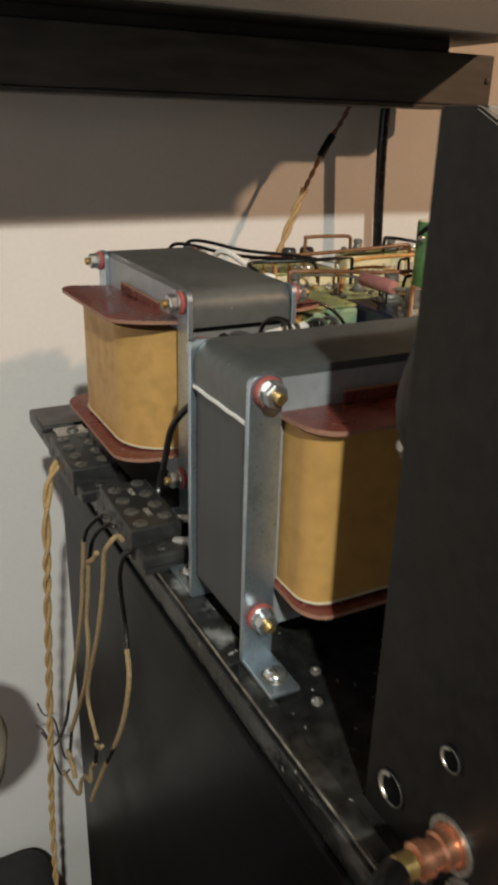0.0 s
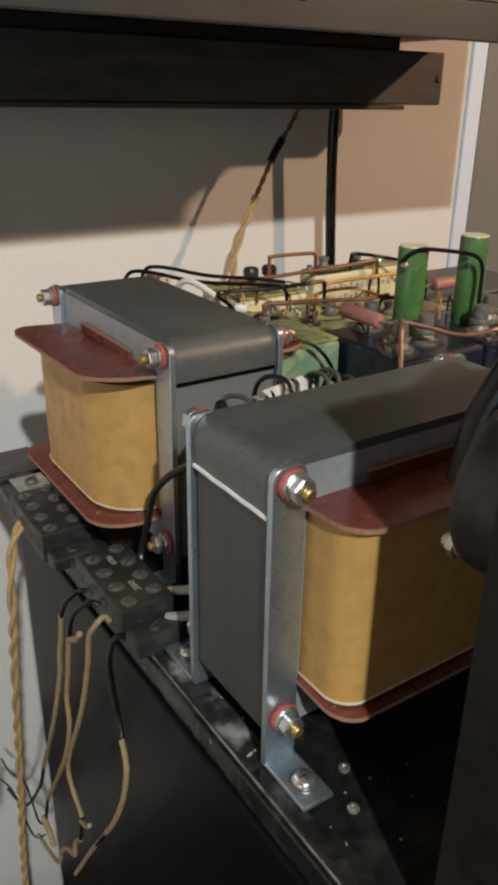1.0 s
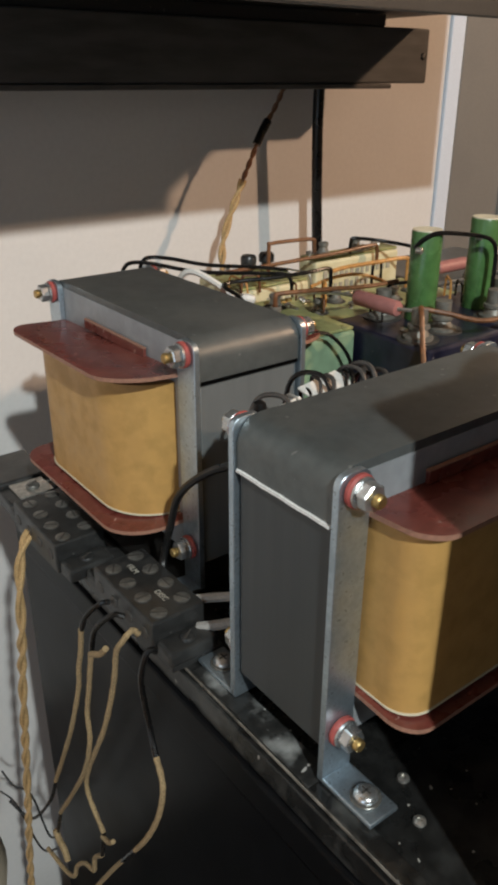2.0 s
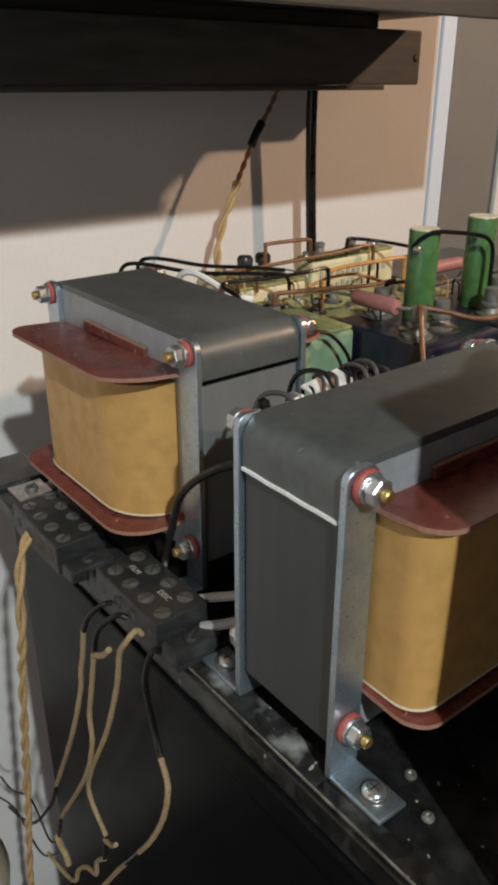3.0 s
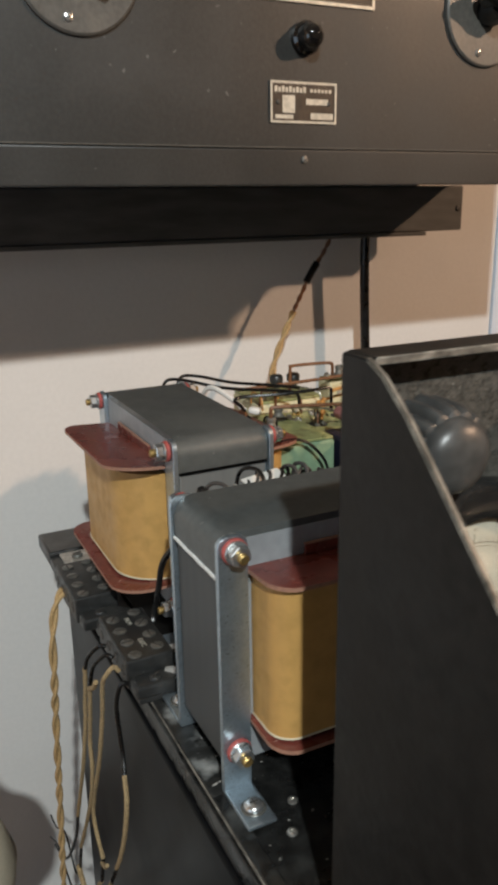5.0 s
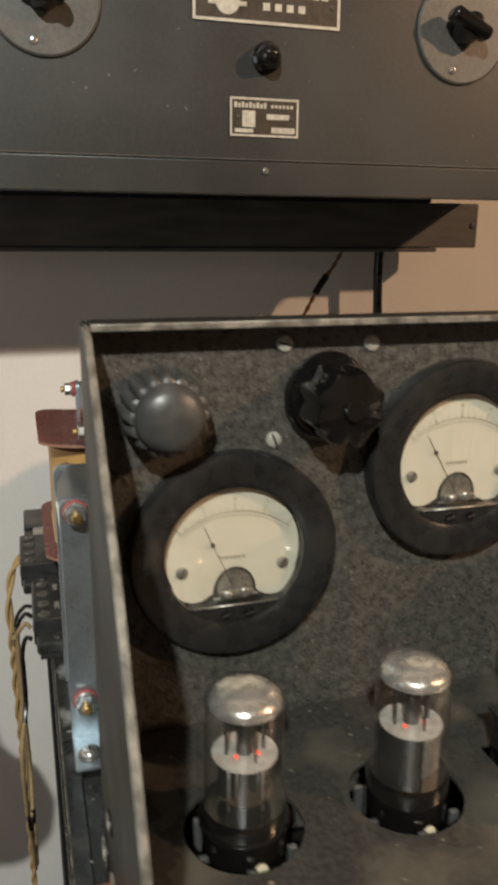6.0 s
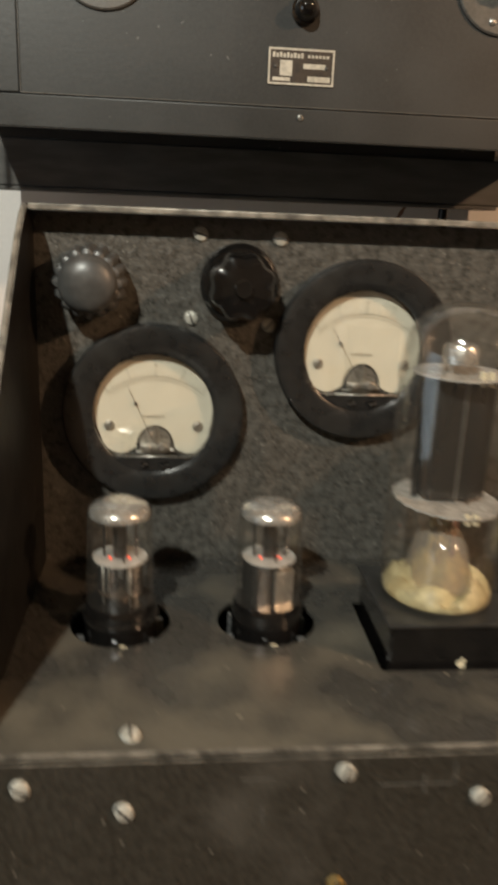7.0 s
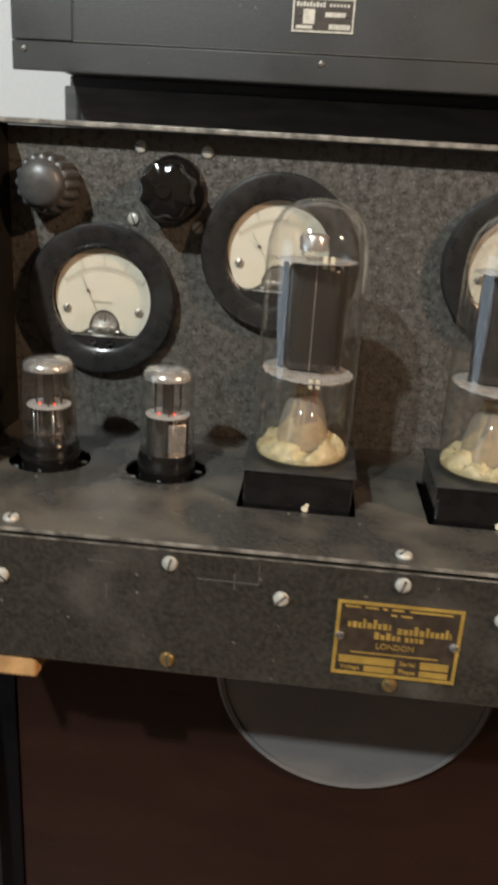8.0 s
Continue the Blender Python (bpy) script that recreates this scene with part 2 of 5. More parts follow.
SILVERPRINT = mat("silver_print", (0.50, 0.47, 0.40), 0.45, metal=0.3, var=0.15, scale=30)
GUNMETAL = mat("carbonised_anode", (0.095, 0.092, 0.088), 0.26, metal=0.85, var=0.25, scale=10, stretch=(1, 1, 0.2))
MICA = mat("mica", (0.40, 0.38, 0.355), 0.22, var=0.2, scale=20, stain=(0.12, 0.105, 0.09), stain_scale=14)
GETTER = mat("getter_mirror", (0.66, 0.645, 0.62), 0.24, metal=0.75, var=0.2, scale=20, bump=1.0, bump_scale=18, stain=(0.34, 0.30, 0.26), stain_scale=14, stain_amount=0.7)
CEMENT = mat("cream_stem", (0.47, 0.395, 0.225), 0.6, var=0.2, scale=24, bump=0.7, bump_scale=14, stain=(0.30, 0.21, 0.09), stain_scale=9, stain_amount=0.75)
WHITEPAINT = mat("white_gloss", (0.60, 0.66, 0.75), 0.4, var=0.03)
GREYDOOR = mat("grey_panel_paint", (0.17, 0.16, 0.145), 0.6, var=0.05, stain=(0.14, 0.13, 0.12), stain_scale=1)
GLASS = glass("clear_glass", (0.97, 0.965, 0.95))
VALVEGLASS = glass("dusty_valve_glass", (0.95, 0.945, 0.93), 0.05, haze=0.02)
STEM = mat("amber_stem", (0.46, 0.33, 0.15), 0.22, var=0.2, scale=8, coat=0.5, stain=(0.26, 0.15, 0.06), stain_scale=5, stain_amount=0.6)
CASEPLATE = mat("worn_dial_plate", (0.085, 0.080, 0.072), 0.42, var=0.14, scale=30, stain=(0.13, 0.115, 0.095), stain_scale=4, stain_amount=0.5, stain_low=0.52)
HEATER = mat("glowing_heater", (0.5, 0.04, 0.02), 0.4)
HEATER.node_tree.nodes["Principled BSDF"].inputs["Emission Color"].default_value = (1.0, 0.10, 0.04, 1)
HEATER.node_tree.nodes["Principled BSDF"].inputs["Emission Strength"].default_value = 1.3

# ---------- building helpers ----------
ORIGIN = {}


def thing(name, place, label, category, group="", kind=""):
    ob = new(name)
    ob.empty_display_size = 0.02
    ob.location = place
    ORIGIN[ob.name] = Vector(place)
    return tagged(ob, label, category, group, kind)


def part(name, bm, material, parent, label="", smooth=True, place=None):
    """One mesh object under a thing or part; bm is in world metres."""
    o = ORIGIN[parent.name] if parent else Vector((0, 0, 0))
    at = Vector(place) if place else o
    bmesh.ops.translate(bm, verts=bm.verts, vec=-at)
    bmesh.ops.recalc_face_normals(bm, faces=bm.faces)
    me = bpy.data.meshes.new(name)
    bm.to_mesh(me)
    bm.free()
    for m in material if isinstance(material, (list, tuple)) else (material,):
        me.materials.append(m)
    flags = [p.use_smooth for p in me.polygons]
    me.set_sharp_from_angle(angle=radians(38))
    me.polygons.foreach_set("use_smooth", flags)
    ob = new(name, me)
    ob.location = at - o
    if parent:
        ob.parent = parent
    ORIGIN[ob.name] = at
    return tagged(ob, label)


def single(name, bm, material, label, category, kind="", place=None, group=""):
    ob = part(name, bm, material, None, label, place=place or (0, 0, 0))
    return tagged(ob, label, category, group, kind)


def join(*bms):
    out = bmesh.new()
    for b in bms:
        me = bpy.data.meshes.new("tmp")
        b.to_mesh(me)
        b.free()
        out.from_mesh(me)
        bpy.data.meshes.remove(me)
    return out


def box(x0, y0, z0, x1, y1, z1, bevel=0.0, segs=2):
    bm = bmesh.new()
    bmesh.ops.create_cube(bm, size=1.0)
    for v in bm.verts:
        v.co = Vector((x0 + (v.co.x + 0.5) * (x1 - x0), y0 + (v.co.y + 0.5) * (y1 - y0), z0 + (v.co.z + 0.5) * (z1 - z0)))
    if bevel:
        bmesh.ops.bevel(bm, geom=bm.edges[:], offset=bevel, segments=segs, affect="EDGES", profile=0.5, clamp_overlap=True)
        bm.normal_update()
        for f in bm.faces:
            f.smooth = max(abs(c) for c in f.normal) < 0.999
    return bm


TURN_AXIS = {"z": Matrix.Identity(4), "-z": pose(0, 0, 0, 180), "-y": pose(0, 0, 0, 90), "y": pose(0, 0, 0, -90), "-x": pose(0, 0, 0, 0, -90), "x": pose(0, 0, 0, 0, 90)}


def lathe(profile, place, axis="z", segs=32, ribs=0, depth=0.0, lobes=False):
    """Turns (radius, height) pairs round an axis that starts at place. ribs: flutes in the radius; lobes: rounded ridges with narrow grooves."""
    bm = bmesh.new()
    rings = []
    for r, h in profile:
        if r <= 1e-6:
            rings.append([bm.verts.new((0, 0, h))])
            continue
        ring = []
        for k in range(segs):
            a = 2 * math.pi * k / segs
            wave = 1 - abs(math.cos(ribs * a / 2)) if lobes else 0.5 + 0.5 * math.cos(ribs * a)
            rr = r * (1 - depth * wave) if ribs else r
            ring.append(bm.verts.new((rr * math.cos(a), rr * math.sin(a), h)))
        rings.append(ring)
    for a, b in zip(rings, rings[1:]):
        for k in range(segs):
            va, vb = a[k % len(a)], a[(k + 1) % len(a)]
            vc, vd = b[(k + 1) % len(b)], b[k % len(b)]
            face = [v for n, v in enumerate((va, vb, vc, vd)) if v not in (va, vb, vc, vd)[:n]]
            if len(face) > 2:
                bm.faces.new(face)
    for ring in (rings[0], rings[-1]):
        if len(ring) > 2:
            bm.faces.new(ring)
    for f in bm.faces:
        f.smooth = len(f.verts) < 5
    bmesh.ops.transform(bm, matrix=Matrix.Translation(place) @ TURN_AXIS[axis], verts=bm.verts)
    return bm


def cyl(r, h, place, axis="z", segs=24, bevel=0.0):
    b = min(bevel, r * 0.5, h * 0.4)
    prof = [(r - b, 0), (r, b), (r, h - b), (r - b, h)] if b else [(r, 0), (r, h)]
    return lathe(prof, place, axis, segs)


def smooth_path(points, steps=6):
    pts = [Vector(p) for p in points]
    out = []
    for k in range(len(pts) - 1):
        p0, p1, p2, p3 = pts[max(k - 1, 0)], pts[k], pts[k + 1], pts[min(k + 2, len(pts) - 1)]
        for n in range(steps):
            t = n / steps
            out.append(0.5 * (2 * p1 + (p2 - p0) * t + (2 * p0 - 5 * p1 + 4 * p2 - p3) * t * t + (3 * p1 - p0 - 3 * p2 + p3) * t ** 3))
    return out + [pts[-1]]


def sweep(points, r, segs=8, steps=6, curved=True, wobble=0.0):
    """A round wire along points."""
    pts = smooth_path(points, steps) if curved else [Vector(p) for p in points]
    bm = bmesh.new()
    rings, up = [], None
    for k, p in enumerate(pts):
        d = (pts[min(k + 1, len(pts) - 1)] - pts[max(k - 1, 0)]).normalized()
        if up is None:
            up = d.orthogonal().normalized()
        up = (up - d * up.dot(d)).normalized()
        side = d.cross(up)
        rr = r * (1 + wobble * math.sin(k * 2.3))
        rings.append([bm.verts.new(p + rr * (math.cos(2 * math.pi * n / segs) * up + math.sin(2 * math.pi * n / segs) * side)) for n in range(segs)])
    for a, b in zip(rings, rings[1:]):
        for n in range(segs):
            bm.faces.new((a[n], a[(n + 1) % segs], b[(n + 1) % segs], b[n])).smooth = True
    bm.faces.new(rings[0])
    bm.faces.new(rings[-1])
    return bm


def rod(a, b, r, segs=10):
    return sweep([a, b], r, segs, curved=False)


def twisted(points, r, pitch, offset):
    """Two strands wound about each other along points, one turn in each pitch of length."""
    pts = smooth_path(points, 26)
    gone = [0.0]
    for p, q in zip(pts, pts[1:]):
        gone.append(gone[-1] + (q - p).length)
    out = []
    for phase in (0, math.pi):
        strand = []
        for k, p in enumerate(pts):
            d = (pts[min(k + 1, len(pts) - 1)] - pts[max(k - 1, 0)]).normalized()
            u = d.cross(Vector((0.3, 1, 0.1))).normalized()
            w = d.cross(u)
            a = phase + 2 * math.pi * gone[k] / pitch + 0.5 * math.sin(gone[k] * 60)
            strand.append(p + offset * (math.cos(a) * u + math.sin(a) * w))
        out.append(sweep(strand, r, 7, curved=False))
    return join(*out)


def prism(outline, z0, z1, bevel=0.0):
    """An upright slab with the outline (x, y) from z0 to z1."""
    bm = bmesh.new()
    low = [bm.verts.new((x, y, z0)) for x, y in outline]
    high = [bm.verts.new((x, y, z1)) for x, y in outline]
    n = len(outline)
    bm.faces.new(low[::-1])
    bm.faces.new(high)
    for k in range(n):
        bm.faces.new((low[k], low[(k + 1) % n], high[(k + 1) % n], high[k])).smooth = n > 6
    if bevel:
        bmesh.ops.bevel(bm, geom=bm.edges[:], offset=bevel, segments=1, affect="EDGES", clamp_overlap=True)
    return bm


def rounded(x0, y0, x1, y1, r, steps=6):
    """A rectangle's outline with rounded corners, counter-clockwise from the low left; r: one radius or one for each corner."""
    out = []
    radii = r if isinstance(r, tuple) else (r,) * 4
    for (sx, sy, a0), q in zip(((x0, y0, 180), (x1, y0, 270), (x1, y1, 0), (x0, y1, 90)), radii):
        if not q:
            out.append((sx, sy))
            continue
        cx, cy = (sx + q if sx == x0 else sx - q), (sy + q if sy == y0 else sy - q)
        out += [(cx + q * math.cos(radians(a0 + 90 * k / steps)), cy + q * math.sin(radians(a0 + 90 * k / steps))) for k in range(steps + 1)]
    return out


def turned(bm, matrix):
    bmesh.ops.transform(bm, matrix=matrix, verts=bm.verts)
    return bm


FACE = {"-y": lambda x, y, z: Matrix.Translation((x, y, z)) @ pose(0, 0, 0, 90), "z": lambda x, y, z: Matrix.Translation((x, y, z))}


def letters(text, size, matrix, depth=0.0003, align="CENTER", shear=0.0):
    """The text as a mesh in the built-in font, lying in the matrix's x-y plane."""
    cu = bpy.data.curves.new("letters", "FONT")
    cu.body, cu.size, cu.extrude, cu.align_x, cu.align_y, cu.shear = text, size, depth, align, "CENTER", shear
    cu.resolution_u = 3
    ob = bpy.data.objects.new("letters", cu)
    scene.collection.objects.link(ob)
    bpy.context.view_layer.update()
    me = bpy.data.meshes.new_from_object(ob.evaluated_get(bpy.context.evaluated_depsgraph_get()))
    bm = bmesh.new()
    bm.from_mesh(me)
    bpy.data.objects.remove(ob)
    bpy.data.curves.remove(cu)
    bpy.data.meshes.remove(me)
    return turned(bm, matrix)


def screw(place, axis, r, material, parent, slot=30.0, name="screw", label=""):
    """A round-headed slotted screw."""
    h = r * 0.55
    bm = lathe([(r, 0), (r, h * 0.25), (r * 0.86, h * 0.7), (r * 0.5, h * 0.96), (0, h)], (0, 0, 0), "z", 16)
    cut = box(-r * 0.85, -r * 0.13, h * 0.72, r * 0.85, r * 0.13, h * 1.04)
    for f in cut.faces:
        f.material_index = 1
    turned(cut, pose(0, 0, 0, 0, 0, slot))
    ob = part(name, turned(join(bm, cut), Matrix.Translation(place) @ TURN_AXIS[axis]), [material, INK], parent, label)
    return ob


def nut(place, axis, r, h, spin=0.0):
    ring = [(r * math.cos(radians(60 * k + spin)), r * math.sin(radians(60 * k + spin))) for k in range(6)]
    bm = prism(ring, 0, h, r * 0.08)
    return turned(bm, Matrix.Translation(place) @ TURN_AXIS[axis])

# ---------- the room ----------
WALL_Y = 0.60
single("wall_north", box(-1.6, WALL_Y, 0, 0.548, WALL_Y + 0.12, 2.75), WALL, "off-white painted plaster wall behind the equipment", "wall", "structure")
single("wall_north", box(0.86, WALL_Y + 0.06, 0, 3.2, WALL_Y + 0.18, 2.75), WALL, "off-white painted plaster wall beyond the door panel", "wall", "structure")
single("wall_south", box(-1.72, -3.1, 0, 3.32, -2.98, 2.75), BOUNCEWALL, "unseen tan painted wall behind the viewer, coloured for warm bounce", "wall", "structure")
single("wall_west", join(box(-1.72, -2.98, 0, -1.6, -1.06, 2.75), box(-1.72, -0.14, 0, -1.6, WALL_Y + 0.12, 2.75), box(-1.72, -1.06, 0, -1.6, -0.14, 0.64), box(-1.72, -1.06, 1.66, -1.6, -0.14, 2.75)), BOUNCEWALL, "unseen tan painted side wall with a window opening, coloured for warm bounce", "wall", "structure")
single("wall_east", box(3.2, -2.98, 0, 3.32, WALL_Y + 0.18, 2.75), BOUNCEWALL, "unseen tan painted side wall, coloured for warm bounce", "wall", "structure")
single("floor", box(-1.72, -3.1, -0.1, 3.32, 0.8, 0.0), FLOOR, "dark wooden floor of the room", "floor", "structure")
single("ceiling", box(-1.72, -3.1, 2.75, 3.32, 0.8, 2.85), CEILING, "plain unseen tan ceiling, coloured for warm bounce", "ceiling", "structure")
single("trim", join(box(0.549, WALL_Y - 0.004, 0, 0.573, WALL_Y + 0.12, 2.75, 0.002)),
       [WHITEPAINT], "white painted upright edge strip of a door frame", "door frame", "structure")
door = thing("door_1", (0.72, WALL_Y + 0.05, 0), "closed grey painted panel beside the white frame", "door", kind="structure")
part("door_leaf", box(0.583, WALL_Y + 0.004, 0.0, 0.855, WALL_Y + 0.07, 2.75, 0.003), GREYDOOR, door)
part("door_rail", box(0.690, WALL_Y - 0.004, 0.0, 0.705, WALL_Y + 0.0035, 2.75, 0.002), WALL, door, "pale upright strip")

# ---------- cabinet below ----------
cab = thing("cabinet", (0.2, 0.2, 0), "dark brown and black wooden cabinet carrying the amplifier", "cabinet")
part("top", box(-0.097, -0.02, 0.965, 0.60, 0.412, 0.985, 0.002), TABLESIDE, cab)
part("side_panel", box(-0.095, -0.018, 0.0, -0.077, 0.41, 0.9645, 0.001), TABLESIDE, cab, "black painted side")
part("side_panel", box(0.58, -0.018, 0.0, 0.598, 0.41, 0.9645, 0.001), TABLESIDE, cab)
part("front_panel", box(-0.0765, -0.016, 0.0, 0.5795, 0.0, 0.9645, 0.001), TABLETOP, cab, "glossy dark red-brown front")
part("back_panel", box(-0.0765, 0.392, 0.0, 0.5795, 0.408, 0.9645, 0.001), TABLESIDE, cab)
disc = thing("round_disc", (0.160, -0.0165, 0.917), "pale grey round disc fixed to the cabinet front", "disc")
part("dish", lathe([(0.0885, 0), (0.0885, 0.0055), (0.078, 0.0055), (0.0, 0.003)], (0.160, -0.0165, 0.917), "-y", 64), PALEDISC, disc)
part("rim", lathe([(0.094, 0), (0.094, 0.004), (0.0915, 0.007), (0.0888, 0.0065), (0.0888, 0)], (0.160, -0.0165, 0.917), "-y", 64), PALEDISC, disc, "rolled pale rim")
for sx in (-0.034, 0.335):
    single("wooden_slat", box(sx - 0.003, -0.150, 0.9852, sx + 0.024, 0.36, 0.9985, 0.0022, 3), WOOD, "pale wooden slat laid under the amplifier", "slat", group="slats under the amplifier")

# ---------- upper case on the beam ----------
BY = 0.333
case = thing("equipment_case", (0.097, BY + 0.13, 1.3125), "dark grey painted steel equipment case with dials", "amplifier case")
part("body", box(-0.197, BY + 0.004, 1.3270, 0.400, 0.588, 1.62, 0.003), CASE, case)
# added strip stands in for the shade in the slit under the case
part("slit_filler", box(-0.197, 0.506, 1.3162, 0.345, 0.540, 1.3268, 0.001), CASE, case, "dark strip added on the beam to keep the slit dark")
part("front_frame", join(box(-0.199, BY, 1.3125, 0.399, BY + 0.0038, 1.3385, 0.0012), box(-0.199, BY, 1.339, -0.139, BY + 0.0038, 1.62, 0.0012), box(0.333, BY, 1.339, 0.399, BY + 0.0038, 1.62, 0.0012)), CASE, case)
part("front_door", box(-0.1385, BY - 0.0008, 1.339, 0.3325, BY + 0.0038, 1.62, 0.0012), CASE, case)
# thin pale strips paint the highlight on the door's worn edges
part("edge_highlight", join(box(-0.1385, BY - 0.0013, 1.3391, 0.3325, BY - 0.0009, 1.3399), box(-0.1385, BY - 0.0013, 1.3400, -0.1379, BY - 0.0009, 1.62)), CASEPLATE, case, "pale strip drawing the highlight along the worn door edge")
for x, z in ((0.098, 1.331), (-0.187, 1.331), (0.385, 1.331)):
    screw((x, BY, z), "-y", 0.003, DULLSCREW, case, 40)


def case_dial(x, z):
    d = part("dial", lathe([(0.041, 0), (0.041, 0.002), (0.0395, 0.0032), (0.0, 0.0032)], (x, BY - 0.0008, z), "-y", 56), CASEPLATE, case, "round grey engraved dial plate")
    k = join(lathe([(0.012, 0), (0.012, 0.006), (0.0105, 0.016), (0.0, 0.017)], (x, BY - 0.0042, z), "-y", 24),
             turned(box(-0.022, -0.022, -0.0055, 0.016, -0.006, 0.0055, 0.004, 3), Matrix.Translation((x, BY - 0.0042, z)) @ pose(0, 0, 0, 0, 25, 0)))
    part("pointer_knob", k, BAKE, d, "black bakelite pointer knob")
    screw((x - 0.008, BY - 0.004, z - 0.031), "-y", 0.003, STEEL, d)


case_dial(-0.069, 1.445)
case_dial(0.266, 1.445)
lampcap = part("indicator", lathe([(0.0115, 0), (0.0115, 0.004), (0.0095, 0.006), (0.0092, 0.010), (0.0075, 0.015), (0.004, 0.0178), (0, 0.0185)], (0.097, BY - 0.0008, 1.414), "-y", 28), BAKE, case, "domed black glossy indicator")


def plate(x0, z0, x1, z1, y, border, parent, face, rim, name="nameplate", label=""):
    p = part(name, box(x0, y - 0.001, z0, x1, y, z1, 0.0004), face, parent, label)
    b = border
    part("plate_border", join(box(x0, y - 0.0014, z0, x1, y - 0.00105, z0 + b), box(x0, y - 0.0014, z1 - b, x1, y - 0.00105, z1),
                              box(x0, y - 0.0014, z0 + b, x0 + b, y - 0.00105, z1 - b), box(x1 - b, y - 0.0014, z0 + b, x1, y - 0.00105, z1 - b)), rim, p)
    return p


def bars(parent, rows, y, material, name="print_bar"):
    for x0, z0, x1, z1 in rows:
        part(name, box(x0, y - 0.0013, z0, x1, y - 0.00105, z1), material, parent)


PY = BY - 0.0008
np1 = plate(0.039, 1.437, 0.157, 1.472, PY, 0.0022, case, PLATEBLACK, SILVERPRINT, label="black and silver maker's plate")
bars(np1, [(0.0835 + 0.0072 * k, 1.4570, 0.0890 + 0.0072 * k, 1.4665) for k in range(9)] + [(0.094 + 0.0095 * k, 1.4468, 0.0995 + 0.0095 * k, 1.4520) for k in range(4)] + [(0.051, 1.4485, 0.081, 1.4515)], PY, SILVERPRINT)
part("emblem", lathe([(0.0095, 0), (0.0095, 0.0003), (0, 0.0003)], (0.066, PY - 0.00105, 1.4515), "-y", 24), SILVERPRINT, np1)
part("emblem", box(0.0595, PY - 0.0017, 1.456, 0.0725, PY - 0.0014, 1.468), SILVERPRINT, np1)
for x in (0.046, 0.150):
    screw((x, PY - 0.001, 1.4525), "-y", 0.0018, INK, np1)
np2 = plate(0.068, 1.3565, 0.1245, 1.385, PY, 0.0016, case, PLATEBLACK, SILVERPRINT, label="small black and silver type plate")
bars(np2, [(0.0715 + 0.003 * k, 1.3775, 0.0737 + 0.003 * k, 1.3815 - 0.0008 * (k % 2)) for k in range(9)] + [(0.1015 + 0.0032 * k, 1.378, 0.1037 + 0.0032 * k, 1.3803) for k in range(6)] + [(0.078, 1.3635, 0.0885, 1.3755), (0.098, 1.3695, 0.117, 1.3735), (0.102, 1.3595, 0.1215, 1.3638), (0.072, 1.3595, 0.087, 1.3622)], PY, SILVERPRINT)
for x in (0.0745, 0.118):
    screw((x, PY - 0.001, 1.3705), "-y", 0.0017, INK, np2)

beam = thing("support_beam", (0.1, 0.54, 1.265), "black painted wooden beam under the upper case", "beam")
part("rail", box(-0.203, 0.502, 1.268, 0.403, 0.544, 1.3160, 0.002), BEAM, beam)
part("batten", box(-0.203, 0.500, 1.2635, 0.352, 0.546, 1.2677, 0.001), BEAM, beam)
screw((0.396, 0.502, 1.292), "-y", 0.0035, INK, beam)

# ---------- cords from the upper case ----------
cord = thing("mains_cord", (0.24, 0.555, 1.262), "old yellow cloth twisted twin cord hanging from the beam", "cable")
part("strand", twisted([(0.262, 0.552, 1.266), (0.25, 0.553, 1.245), (0.236, 0.553, 1.227), (0.222, 0.552, 1.202), (0.212, 0.5515, 1.184)], 0.0014, 0.022, 0.0012), BROWNWIRE, cord, "dark brown twisted part")
part("sleeve", sweep([(0.243, 0.553, 1.236), (0.236, 0.553, 1.226), (0.229, 0.5525, 1.215)], 0.0042, 10), BLACKWIRE, cord, "black sleeve over the joint")
part("strand", twisted([(0.212, 0.5515, 1.184), (0.200, 0.551, 1.160), (0.190, 0.549, 1.140), (0.180, 0.542, 1.120), (0.168, 0.52, 1.095), (0.16, 0.50, 1.06)], 0.0020, 0.045, 0.0020), YELLOWCLOTH, cord)
cable = thing("black_cable", (0.31, 0.555, 1.262), "black round cable hanging down the wall", "cable")
part("jacket", sweep([(0.310, 0.5555, 1.285), (0.309, 0.556, 1.24), (0.312, 0.557, 1.17), (0.316, 0.556, 1.09), (0.318, 0.55, 1.0), (0.318, 0.55, 0.7)], 0.0055, 12), BLACKWIRE, cable)

# ---------- amplifier chassis ----------
X0, X1 = -0.078, 0.394
amp = thing("amplifier", (0.158, 0.0, 0.999), "vintage black steel valve amplifier chassis with sloping side cheeks", "amplifier")
part("panel", box(X0 + 0.00285, 0.004, 1.0, X1 - 0.003, 0.007, 1.2485), PANEL, amp, "black crackle-finished speckled front panel")


def cheek(x0, x1):
    """A side plate whose front edge slopes from the top lip out to the deck's front."""
    bm = prism([(0.0062, 1.2515), (-0.0085, 1.2515), (-0.017, 1.2475), (-0.030, 1.2370), (-0.0835, 1.1830), (-0.1535, 1.078), (-0.1535, 0.9995), (0.0062, 0.9995)], x0, x1)
    for v in bm.verts:
        v.co = Vector((v.co.z, v.co.x, v.co.y))
    bmesh.ops.recalc_face_normals(bm, faces=bm.faces)
    bmesh.ops.bevel(bm, geom=bm.edges[:], offset=0.0007, segments=2, affect="EDGES", clamp_overlap=True)
    bm.normal_update()
    for f in bm.faces:
        f.material_index = 1 if f.normal.y < -0.35 and abs(f.normal.x) < 0.9 else 0
    return bm


